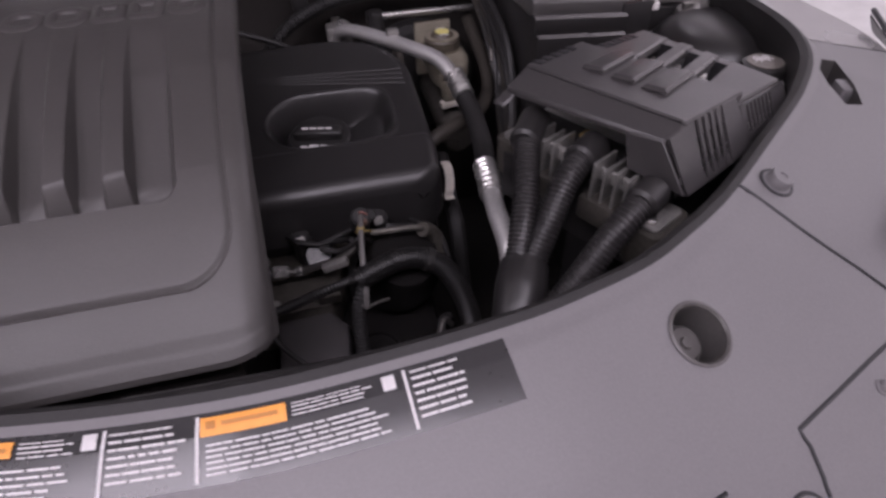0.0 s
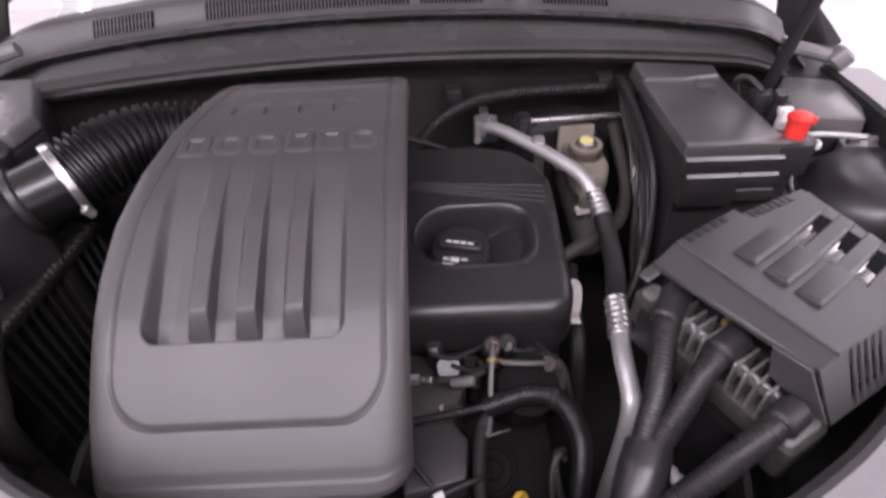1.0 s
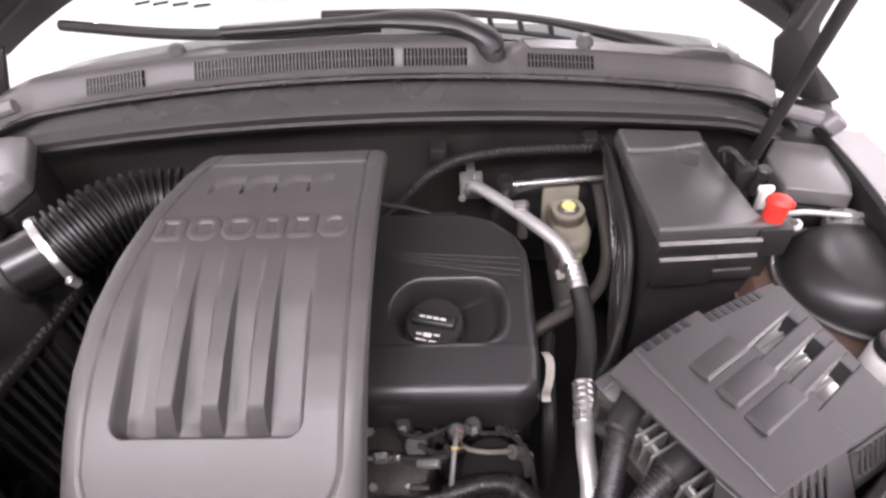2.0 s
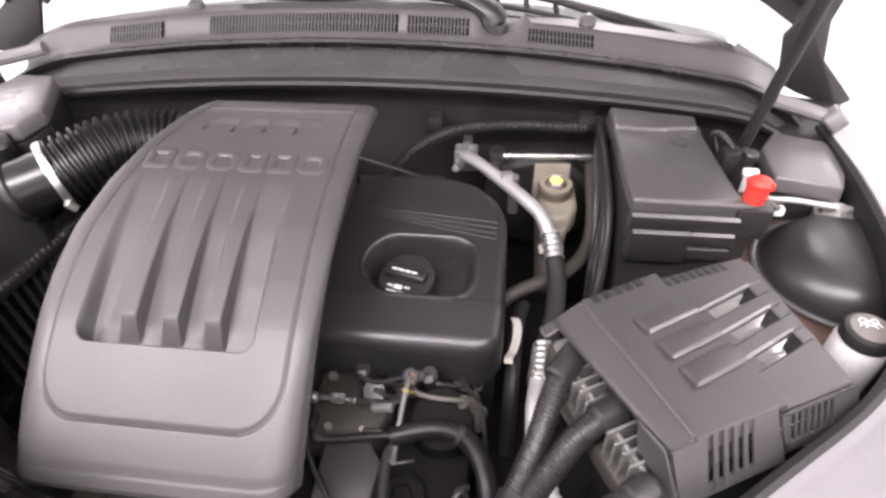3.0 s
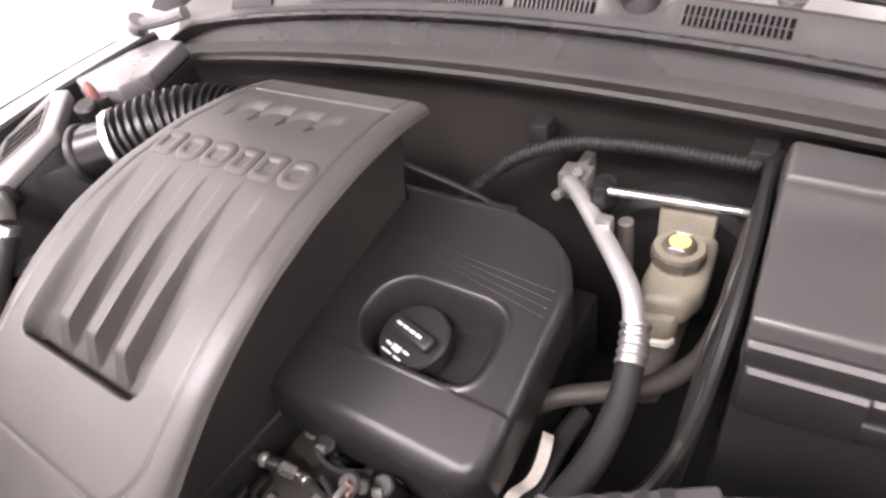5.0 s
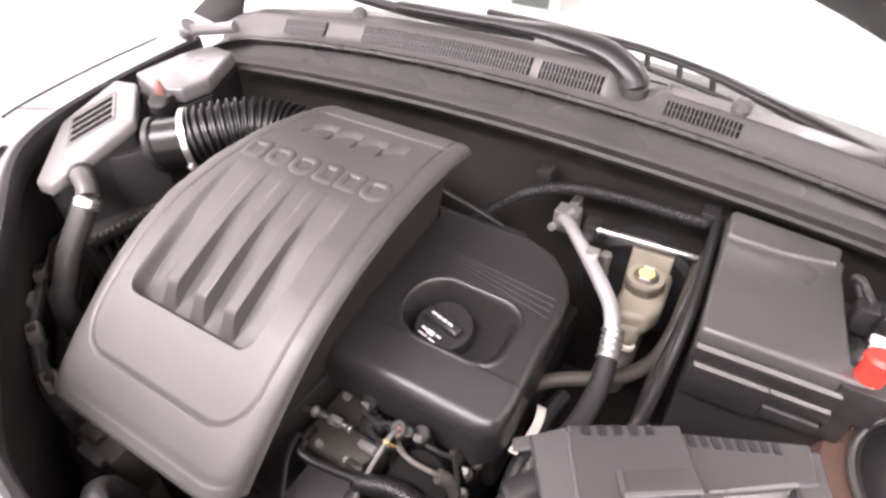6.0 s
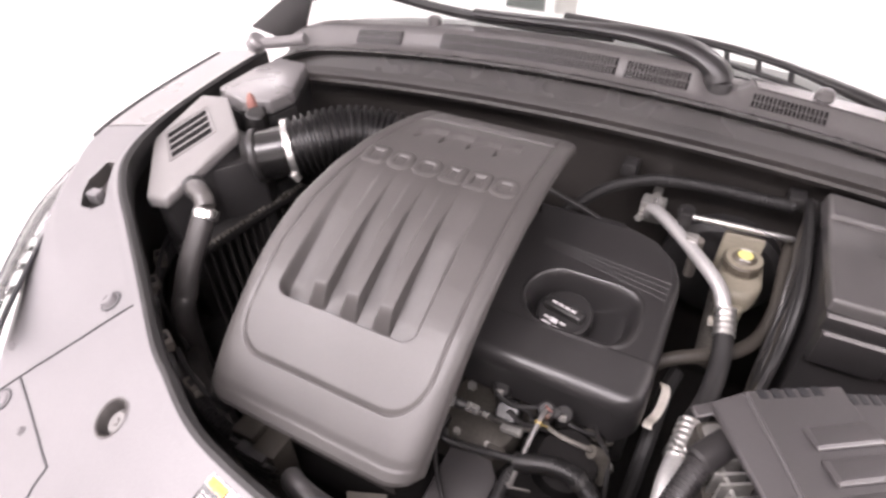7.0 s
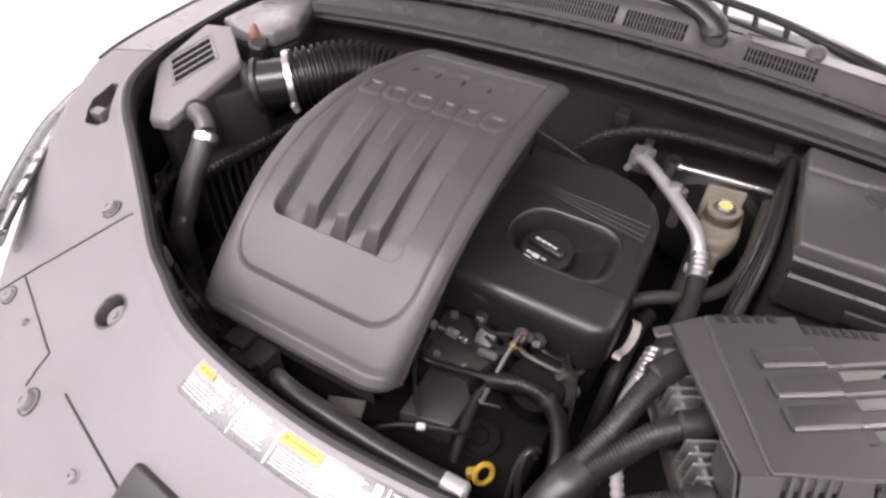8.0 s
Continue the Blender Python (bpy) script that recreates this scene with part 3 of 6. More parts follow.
def oil_top(u, v):
    y = 0.374 + 0.322 * v
    xr = float(np.interp(y, [0.374, 0.378, 0.386, 0.397, 0.43, 0.59, 0.615, 0.645, 0.670, 0.688, 0.696], [0.200, 0.214, 0.225, 0.231, 0.234, 0.232, 0.229, 0.214, 0.185, 0.13, 0.07]))
    x = -0.085 + (xr + 0.085) * u
    z = 0.878 + 0.20 * (y - 0.395)
    for dist in (xr - x, y - 0.374, 0.696 - y):
        if dist < 0.020:
            z -= 0.018 * (1 - math.sqrt(max(0.0, 1 - (1 - dist / 0.020) ** 2)))
    # a step before the bowl
    if y < 0.452:
        z += 0.0018 * step((0.452 - y) / 0.004) - 0.06 * (0.452 - y)
    # bowl: round end at the cap, ramp to the squarer other end
    bx, by, r = 0.068, 0.506, 0.053
    dx = min(max(x, bx), 0.136) - x
    rr = math.hypot(dx, y - by) if x < bx else (abs(dx) ** 3 + abs(y - by) ** 3) ** (1 / 3)
    d = rr / r
    if d < 1.12:
        ramp = 1 - 0.60 * step((x - 0.112) / 0.075)
        z -= 0.050 * ramp * (1 - step((d - 0.66) / 0.34)) if d < 1 else 0
        if 0.96 < d < 1.12:
            z += 0.0022 * (1 - abs(d - 1.04) / 0.08)
    return Vector((x, y, z))


def oil_side(u, v):
    p = oil_top(1.0, u) if u < 1 else oil_top(1.0, 1.0)
    q = u * 3
    if q < 1:
        p, n = oil_top(q, 0), Vector((0, -1, 0))
    elif q < 2:
        p, n = oil_top(1, q - 1), Vector((1, 0, 0))
    else:
        p, n = oil_top(3 - q, 1), Vector((0, 1, 0))
    return p + n * 0.002 * v + Vector((0, 0, -0.055 * v))


part("shell", join(sheet(oil_top, 190, 200), sheet(oil_side, 120, 4)), SATIN, oil_cover)
# four fine ridges that fan out behind the bowl
for k in range(4):
    run = []
    for j in range(33):
        x = 0.006 + 0.211 * j / 32
        w = x / 0.22
        y = (0.600 + 0.0042 * k) * (1 - w) + (0.560 + 0.0112 * k) * w
        run.append((x, y, 0.878 + 0.20 * (y - 0.395) - 0.0006))
    part("ridge", tube(run, 0.0010, 6, smooth=False), SATIN, oil_cover, "fine raised ridge")
part("rear_clip", join(box(0.074, 0.118, 0.688, 0.706, 0.912, 0.926, 0.004), box(0.084, 0.108, 0.682, 0.692, 0.905, 0.921, 0.003)), SATIN, oil_cover, "black clip at the rear edge")
cap_m = pose(0.082, 0.503, 0.862, 10, 0, -14)
oil_cap = part("oil_cap", lathe([(0, -0.03), (0.043, -0.03), (0.043, 0), (0.044, 0.004), (0.044, 0.014), (0.041, 0.018), (0, 0.018)], 40, cap_m), BLACK, oil_cover, "black screw cap with white markings")
part("grip", moved(box(-0.034, 0.034, -0.010, 0.010, 0.012, 0.030, 0.005, 3), cap_m), BLACK, oil_cap, "raised finger grip")
for k, (a, b, w, h) in enumerate(((-0.017, -0.0235, 0.009, 0.0035), (-0.004, -0.0235, 0.013, 0.0072), (0.010, -0.0215, 0.009, 0.003), (-0.012, -0.0325, 0.016, 0.0026), (0.006, -0.0325, 0.012, 0.0026))):
    part("printed_mark", moved(box(a - w / 2, a + w / 2, b - h / 2, b + h / 2, 0.0175, 0.0188, 0), cap_m), PRINT, oil_cap, "white printed mark")
for k in range(4):
    part("printed_mark", moved(box(-0.021 + 0.0108 * k, -0.0125 + 0.0108 * k, -0.0018, 0.0018, 0.0298, 0.0308, 0), cap_m), PRINT, oil_cap, "white printed mark")

# ---- control unit cover ----
EM = pose(0.383, 0.163, 0, 0, 0, 29)
ecu_cover = thing("control_unit_cover", (0.45, 0.3, 0.9), "charcoal plastic cover with slots over the control unit", "cover")


def up_on(u, v):
    """Height of the cover's roof at its own u, v."""
    return 1.022 - 0.10 * u - 0.06 * max(0, v - 0.1) - 0.45 * max(0.0, 0.016 - u)


def slab(u0, u1, v0, v1, lift, thick, bev=0.0015):
    bm = box(u0, u1, v0, v1, lift - thick, lift, bev, 1)
    for w in bm.verts:
        if w.co.x > 0.2:
            w.co.x -= 0.042 * (1 - w.co.y / 0.196) * (w.co.x - 0.2) / 0.079
        w.co.z += up_on(w.co.x, w.co.y)
    return moved(bm, EM)


SLOTS = (0.059, 0.095, 0.132)
S_IN, S_OUT = 0.166, 0.250


def lean(bm, k, u0):
    """Lets a pad or slot run askew across the cover."""
    back = EM.inverted()
    for w in bm.verts:
        q = back @ w.co
        if 0.004 < q.y < 0.185:
            q.y += k * (q.x - u0)
            w.co = EM @ q
    return bm


def wedge(u0, u1, v0, v1, h, base=0.0062, thick=0.008):
    """A pad that rises towards its front edge and runs out into the roof behind."""
    bm = box(u0, u1, v0, v1, -thick, 0.0004, 0)
    for w in bm.verts:
        if w.co.z > -0.001 and w.co.y < (v0 + v1) / 2:
            w.co.z += h
            w.co.y += 0.75 * h
            if w.co.x < (u0 + u1) / 2:
                w.co.x += 0.6 * h
    bmesh.ops.bevel(bm, geom=bm.edges[:], offset=0.0016, segments=3, affect="EDGES", profile=0.5)
    for w in bm.verts:
        w.co.z += base + up_on(w.co.x, w.co.y)
    return moved(bm, EM)


def skewed(bm):
    """Lets the rear edge run back towards the middle of the cover."""
    back = EM.inverted()
    for w in bm.verts:
        q = back @ w.co
        if q.y > 0.15:
            q.y += 0.10 * q.x
        if q.x < 0.02:
            q.x += 0.008 + 0.014 * (1 - q.y / 0.18)
        w.co = EM @ q
    return bm


part("roof_panel", skewed(slab(-0.016, 0.028, -0.002, 0.184, 0.004, 0.008, 0.002)), ECU, ecu_cover)
part("roof_panel", skewed(slab(0.0275, 0.142, -0.002, 0.184, 0.0062, 0.012, 0.002)), ECU, ecu_cover)
part("corner_tip", slab(-0.024, 0.006, 0.170, 0.186, -0.004, 0.005, 0.002), ECU, ecu_cover)
part("roof_ridge", slab(0.0255, 0.0305, 0.0, 0.180, 0.0078, 0.005, 0.0018), ECU, ecu_cover)
# the lower wing leaves three slots open
vs = [-0.002] + [w for c in SLOTS for w in (c - 0.008, c + 0.0075)] + [0.196]
for a, b in zip(vs[::2], vs[1::2]):
    part("roof_panel", lean(slab(0.136, 0.279, a, b, -0.004, 0.008, 0.002), 0.17, 0.205), ECU, ecu_cover)
part("roof_panel", slab(0.136, S_IN, 0.0, 0.194, -0.0045, 0.008, 0.001), ECU, ecu_cover)
part("roof_panel", slab(S_OUT, 0.278, 0.0, 0.194, -0.0045, 0.008, 0.001), ECU, ecu_cover)
part("edge_bevel", slab(0.274, 0.292, 0.0, 0.192, -0.009, 0.010, 0.003), ECU, ecu_cover)
# back edge slots are dark strips on the roof, shade painted as colour
for k in range(5):
    part("vent_slot_shade", skewed(slab(0.040 + 0.016 * k, 0.049 + 0.016 * k, 0.172, 0.1835, 0.0072, 0.003, 0)), GAPDARK, ecu_cover, "dark strip painting a slot's shade at the back edge")
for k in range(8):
    part("vent_slot_shade", slab(0.150 + 0.0125 * k, 0.157 + 0.0125 * k, 0.181, 0.1945, -0.0028, 0.003, 0), GAPDARK, ecu_cover, "dark strip painting a slot's shade at the back edge")
for c in SLOTS:
    part("raised_pad", lean(wedge(0.066, 0.1412, c - 0.014, c + 0.015, 0.0042), 0.13, 0.105), ECU, ecu_cover, "pad rising to its front edge")
    rim = slab(0.0675, 0.1405, c - 0.0126, c - 0.0090, 0.0112, 0.0020, 0)
    cut = slab(0.0655, 0.0705, c - 0.010, c + 0.013, 0.0092, 0.0016, 0)
    for edge_bm, at in ((rim, c - 0.0105), (cut, None)):
        back = EM.inverted()
        for w in edge_bm.verts:
            q = back @ w.co
            if at is not None:
                q.z += 0.62 * (q.y - at) - 0.0012
            else:
                q.z += 0.55 * (q.x - 0.068) - 0.10 * (q.y - c) - 0.0002
            w.co = EM @ q
    # pale strip paints the highlight along the pad's front edge
    part("pad_edge", lean(rim, 0.13, 0.105), EDGELIT, ecu_cover, "front edge strip of the pad, pale for its highlight")
    part("pad_edge", lean(cut, 0.13, 0.105), ECU, ecu_cover, "side edge strip of the pad")
    lip = slab(0.152, S_OUT + 0.001, c + 0.0080, c + 0.0112, -0.0020, 0.0030, 0)
    for w in lip.verts:
        w.co.z += 0.45 * ((back @ w.co).y - c - 0.0096)
    # the slot's lip gets the same painted highlight
    part("slot_lip", lean(lip, 0.17, 0.205), EDGELIT, ecu_cover, "lip behind the slot, pale for its highlight")
    # end wall coloured black to deepen the slot's shade
    part("slot_end", lean(slab(S_OUT - 0.003, S_OUT + 0.002, c - 0.009, c + 0.009, -0.0045, 0.030, 0), 0.17, 0.205), GAPDARK, ecu_cover, "end wall of the slot, dark for its shade")


def ecu_skirt():
    """Slatted front skirt: two blocks, each with a row of slanting openings."""
    for u0, u1, drop, lift, n, w, g0, out in ((0.002, 0.126, 0.042, 0.004, 5, 0.060, 0.040, 0.72), (0.132, 0.238, 0.040, -0.006, 7, 0.062, 0.146, 0.62)):
        cells = [u0]
        for k in range(n):
            cells += [g0 + w * k / n, g0 + w * (k + 0.6) / n]
        cells.append(u1)
        bars = [(a, b, lift, -drop) for a, b in zip(cells[::2], cells[1::2])]
        bars += [(u0, u1, lift, -0.008), (u0, u1, -drop + 0.008, -drop)]
        for a, b, hi, lo in bars:
            bm = box(a, b, -0.0025, 0.0, lo, hi, 0)
            for q in bm.verts:
                d = -q.co.z
                if u0 + 0.001 < q.co.x < u1 - 0.001:
                    q.co.x -= 0.2 * max(d, 0)
                q.co.y -= out * max(d, 0)
                q.co.z += up_on(q.co.x, 0)
            part("skirt_bar", moved(bm, EM), ECU, ecu_cover, smooth=False)
        # added black sheet that stands for the unlit space behind the bars
        dark_back = box(u0 + 0.004, u1 - 0.004, 0.018, 0.020, -drop + 0.002, -0.006, 0)
        for q in dark_back.verts:
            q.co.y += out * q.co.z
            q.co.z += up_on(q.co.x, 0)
        part("skirt_back", moved(dark_back, EM), CAVITY, ecu_cover, "dark sheet put in for the shade behind the slots")
    cheek = prism([(-0.031, -0.042), (0.002, 0.002), (0.040, -0.004), (0.030, -0.040)], 0.0, 0.003, 0.001, 1)
    bmesh.ops.transform(cheek, matrix=Matrix(((0, 0, 1, -0.001), (1, 0, 0, 0), (0, 1, 0, up_on(0, 0)), (0, 0, 0, 1))), verts=cheek.verts[:])
    part("skirt_cheek", moved(cheek, EM), ECU, ecu_cover)


ecu_skirt()

# ---- battery box ----
battery = thing("battery_box", (0.48, 0.66, 0.75), "black plastic battery box with a stepped front", "battery box")
BQ = [(0.402, 0.547), (0.592, 0.580), (0.588, 0.604), (0.563, 0.602), (0.545, 0.765), (0.547, 0.795), (0.392, 0.76)]


def tilt_box(bm, base=1.01, slope=-0.14):
    for v in bm.verts:
        v.co.z += slope * (v.co.x - 0.40)
    return bm


# one black box: lid paled for the sheen on top, sides left dark
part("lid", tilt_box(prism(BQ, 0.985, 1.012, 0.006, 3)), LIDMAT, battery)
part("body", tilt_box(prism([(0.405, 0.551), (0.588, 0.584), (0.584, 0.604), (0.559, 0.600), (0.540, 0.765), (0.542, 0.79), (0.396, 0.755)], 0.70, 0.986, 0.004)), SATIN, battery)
part("terminal_well", tilt_box(prism([(0.560, 0.606), (0.606, 0.606), (0.600, 0.79), (0.544, 0.79)], 0.70, 0.955, 0.004)), BLACK, battery, "lower black well for the terminals")
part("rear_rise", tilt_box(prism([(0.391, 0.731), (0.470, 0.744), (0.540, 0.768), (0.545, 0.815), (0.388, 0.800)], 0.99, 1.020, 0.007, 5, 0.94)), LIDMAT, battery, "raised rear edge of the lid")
part("lid_mark", tilt_box(moved(box(-0.012, 0.012, -0.006, 0.006, 1.011, 1.0125, 0, 1), pose(0.472, 0.686, 0, 0, 0, 8))), LIDMAT, battery, "small raised mark")
BF = Matrix.Translation((0.404, 0.549, 0)) @ pose(0, 0, 0, 0, 0, 9.9)


def front_step(a, b, out, z0, z1, cham):
    """A step of the box's front with a chamfered upper edge."""
    poly = [(0.006, z0), (-out + 0.002, z0), (-out, z0 + 0.002), (-out, z1 - cham), (-out + cham, z1), (0.006, z1)]
    bm = bmesh.new()
    ends = [[bm.verts.new((x, y, z)) for y, z in poly] for x in (a, b)]
    for k in range(len(poly)):
        n = (k + 1) % len(poly)
        bm.faces.new((ends[0][k], ends[0][n], ends[1][n], ends[1][k]))
    bm.faces.new(ends[0])
    bm.faces.new(ends[1])
    bmesh.ops.recalc_face_normals(bm, faces=bm.faces[:])
    bmesh.ops.bevel(bm, geom=bm.edges[:], offset=0.0006, segments=1, affect="EDGES", profile=0.5)
    return tilt_box(moved(bm, BF))


for a, b, out, z0, z1, cham in ((-0.002, 0.162, 0.010, 0.962, 0.9915, 0.0046), (0.002, 0.0905, 0.016, 0.908, 0.966, 0.0042), (0.0912, 0.160, 0.0135, 0.940, 0.9645, 0.0042), (0.0912, 0.156, 0.0165, 0.916, 0.9385, 0.0024), (0.1625, 0.1890, 0.004, 0.905, 0.984, 0.002)):
    block = part("front_step", front_step(a, b, out, z0, z1, cham), SATIN, battery, "step of the box's front")
    if cham > 0.0025:
        # pale strip on the chamfer paints the step's bright line
        e = moved(box(a + 0.002, b - 0.002, -0.64 * cham, 0.64 * cham, -0.0006, 0.0006, 0), Matrix.Translation((0, -out + cham / 2, z1 - cham / 2)) @ pose(0, 0, 0, 45))
        part("step_edge", tilt_box(moved(e, BF)), EDGELIT, block, "shiny edge strip, pale for its highlight")

# ---- air box ----
air_box = thing("air_filter_box", (-0.6, 0.42, 0.7), "black air filter box with a grey vented lid", "air filter")
AB = [(-0.648, 0.352), (-0.595, 0.350), (-0.552, 0.508), (-0.662, 0.597), (-0.745, 0.605), (-0.772, 0.484)]


def ab_tilt(bm):
    for v in bm.verts:
        v.co.z += 0.355 * (v.co.y - 0.349) + 0.227 * (v.co.x + 0.595)
    return bm


part("body", ab_tilt(prism([(-0.642, 0.362), (-0.60, 0.358), (-0.560, 0.503), (-0.655, 0.588), (-0.738, 0.595), (-0.762, 0.484)], 0.66, 0.951, 0.006)), BLACK, air_box)
part("lid", ab_tilt(prism(AB, 0.950, 0.975, 0.007, 3)), GREYLID, air_box, "grey lid with a slotted grille")

# ---- more of the car body ----
def panel_line(pts, r=0.0017, lift=0.0):
    out = []
    for (x0, y0), (x1, y1) in zip(pts, pts[1:]):
        for k in range(7):
            f = k / 7
            m = on_panel(x0 + (x1 - x0) * f, y0 + (y1 - y0) * f)
            out.append(m @ Vector((0, 0, lift)))
    out.append(on_panel(*pts[-1]) @ Vector((0, 0, lift)))
    return tube(out, r, 6, smooth=False)


def mirror_x(pts):
    return [(0.015 - x, y - 0.022) for x, y in pts]


SEAM = [(-0.410, 0.142), (-0.460, 0.083), (-0.523, 0.019), (-0.56, -0.02)]
SEAM1 = [(-0.523, 0.019), (-0.356, -0.049), (-0.360, -0.087)]
SEAM2 = [(-0.284, -0.075), (-0.206, -0.097), (-0.14, -0.116)]
for pts in (SEAM, SEAM1, SEAM2, mirror_x(SEAM), mirror_x(SEAM1), mirror_x(SEAM2)):
    part("panel_gap", panel_line(pts), GAPDARK, car, "narrow dark gap between panels")


def push_pin(x, y, r, h, material=PANEL):
    m = on_panel(x, y)
    p = part("push_pin", lathe([(0, -0.004), (r * 1.25, -0.004), (r * 1.25, 0.001), (r, 0.0015), (r, h * 0.7), (r * 0.85, h), (r * 0.35, h), (r * 0.3, h - 0.0015), (0, h - 0.0015)], 22, m), material, car, "round plastic push pin")
    if r > 0.0095:
        part("pin_gap", lathe([(r * 1.30 + 0.0016 * math.cos(a), 0.0004 + 0.0012 * math.sin(a)) for a in [2 * math.pi * k / 8 for k in range(9)]], 26, m), GAPDARK, p, "dark gap round the pin")
    return p


for sx in (0, 1):
    f = (lambda x: 0.015 - x) if sx else (lambda x: x)
    dy = -0.022 if sx else 0.0
    push_pin(f(-0.456), 0.139 + dy, 0.011, 0.010)
    push_pin(f(-0.335), -0.098 + dy, 0.012, 0.010, GREYLID)
    for px, py, r in ((-0.575, 0.045, 0.006), (-0.525, -0.010, 0.010), (-0.447, -0.03, 0.005), (-0.20, -0.13, 0.007)):
        push_pin(f(px), py + dy, r, 0.005)
    # sunken well for the bonnet stop
    hm = on_panel(f(-0.310), -0.006 if sx else 0.019)
    # wall colour darker than the panel, for the shade down the well
    well = part("bumper_well", lathe([(0.0245, 0.0008), (0.0225, 0.0016), (0.021, 0.0), (0.0195, -0.044), (0.0005, -0.045)], 30, hm), GREYHOSE, car, "deep round well for the bonnet stop")
    drop = -0.012 if sx else -0.001
    # right-hand stop coloured darker too, as it lies in shadow
    part("stop", lathe([(0, drop - 0.006), (0.004, drop - 0.006), (0.005, drop - 0.008), (0.012, drop - 0.008), (0.0155, drop - 0.012), (0.0165, -0.045)], 24, hm @ pose(0.001, -0.002, 0)), GREYHOSE if sx else STOPMAT, well, "grey rubber bonnet stop in the well")
    # latch cut-out beside the headlamp
    outline = LATCH_L if not sx else LATCH_R
    mid = Vector((sum(q[0] for q in outline) / len(outline), sum(q[1] for q in outline) / len(outline)))
    bm = bmesh.new()
    top = [bm.verts.new(on_panel(*q) @ Vector((0, 0, 0.0005))) for q in outline]
    low = [bm.verts.new(v.co + Vector((0, 0, -0.028))) for v in top]
    for k in range(len(top)):
        bm.faces.new((top[k], top[(k + 1) % len(top)], low[(k + 1) % len(top)], low[k]))
    bm.faces.new(low)
    cut = part("latch_recess", bm, GREYHOSE, car, "dark recess with a fixing", smooth=False)
    lm = on_panel(mid.x, mid.y)
    part("fixing", moved(prism(rounded(-0.013, 0.013, -0.010, 0.010, 0.004, 3), -0.026, -0.004, 0.002), lm @ pose(0.004, -0.012, 0, 0, 0, 30)), PANEL, cut, "grey fixing in the recess")
    part("screw", lathe([(0, -0.012), (0.006, -0.012), (0.008, -0.016), (0.008, -0.027)], 14, lm @ pose(-0.012, 0.020, 0)), TIN, cut, "small screw head")


def headlamp(side):
    """A slim lamp along the outer edge of the panel."""
    f = (lambda x: x) if side < 0 else (lambda x: -0.01 - x)
    ins = [(-0.862, 0.425), (-0.80, 0.315), (-0.715, 0.205), (-0.62, 0.105), (-0.565, 0.045)]
    outs = [(-0.885, 0.405), (-0.845, 0.285), (-0.765, 0.165), (-0.665, 0.065), (-0.590, 0.02)]
    a = spline([(f(x), y, 0.988 - 0.05 * (0.42 - y)) for x, y in ins], 6)
    b = spline([(f(x), y, 0.972 - 0.06 * (0.42 - y)) for x, y in outs], 6)
    if side < 0:
        a = spline([(-0.850, 0.400, 0.972), (-0.790, 0.322, 0.974), (-0.728, 0.242, 0.972), (-0.668, 0.162, 0.968), (-0.598, 0.074, 0.962), (-0.575, 0.045, 0.958)], 6)
        b = spline([(-0.872, 0.398, 0.962), (-0.836, 0.318, 0.960), (-0.790, 0.236, 0.957), (-0.712, 0.142, 0.955), (-0.620, 0.042, 0.952), (-0.588, 0.012, 0.950)], 6)
    n = len(a) - 1

    def fn(u, v):
        k = min(int(u * n), n - 1)
        g = u * n - k
        p, q = a[k].lerp(a[k + 1], g), b[k].lerp(b[k + 1], g)
        w = p.lerp(q, v)
        w.z += 0.007 * math.sin(math.pi * v) * math.sin(math.pi * min(1, u * 1.05))
        return w

    def low(u, v):
        p = fn(u, v)
        return Vector((p.x, p.y, p.z - 0.005 - 0.016 * math.sin(math.pi * v)))
    lamp = part("headlamp", sheet(low, 30, 8, 0.002), GREYHOSE, car, "slim headlamp with bright reflectors")
    part("lens", sheet(fn, 40, 8, 0.003), LENS, lamp, "clear lens").visible_shadow = False
    for v in (0.0, 1.0):
        line = [fn(k / 24, v) + Vector((0, 0, 0.001)) for k in range(25)]
        part("lamp_gap", tube(line, 0.0035, 6, smooth=False), GAPDARK, lamp, "dark gap round the lamp")
    for u in (0.08, 0.20, 0.25, 0.50, 0.56, 0.63, 0.70):
        part("divider", tube([low(u + 0.012 * j, 0.08 + 0.21 * j) + Vector((0, 0, 0.003)) for j in range(5)], 0.0035, 6), BLACK, lamp, "dark divider between reflectors")
    for u0, u1, v0, v1 in ((0.03, 0.075, 0.2, 0.75), (0.095, 0.185, 0.25, 0.6), (0.215, 0.245, 0.2, 0.7), (0.27, 0.37, 0.2, 0.5), (0.38, 0.49, 0.3, 0.65), (0.515, 0.55, 0.25, 0.7), (0.575, 0.62, 0.25, 0.7), (0.645, 0.69, 0.3, 0.7), (0.72, 0.88, 0.35, 0.6)):
        def strip(a, b):
            q = low(u0 + (u1 - u0) * a, v0 + (v1 - v0) * b)
            q.z += 0.004 + 0.004 * math.sin(math.pi * b)
            return q
        part("reflector", sheet(strip, 8, 6, 0.0015), BRIGHT, lamp, "bright reflector strip")


headlamp(-1)
headlamp(1)

# warning label along the panel's inner edge
label = part("warning_label", bmesh.new(), FILM, car, "black warning label with orange and white print")


def label_patch(x0, x1, d0, d1, lift):
    s0, s1 = locate(x0, 0.0)[0], locate(x1, 0.0)[0]

    def fn(u, v):
        s = s0 + (s1 - s0) * u
        p = skin(s, d0 + (d1 - d0) * v)
        return p + Vector((0, -0.3 * lift, lift))
    bm = sheet(fn, max(4, int((x1 - x0) / 0.008)), 3)
    bmesh.ops.reverse_faces(bm, faces=bm.faces[:])
    return bm


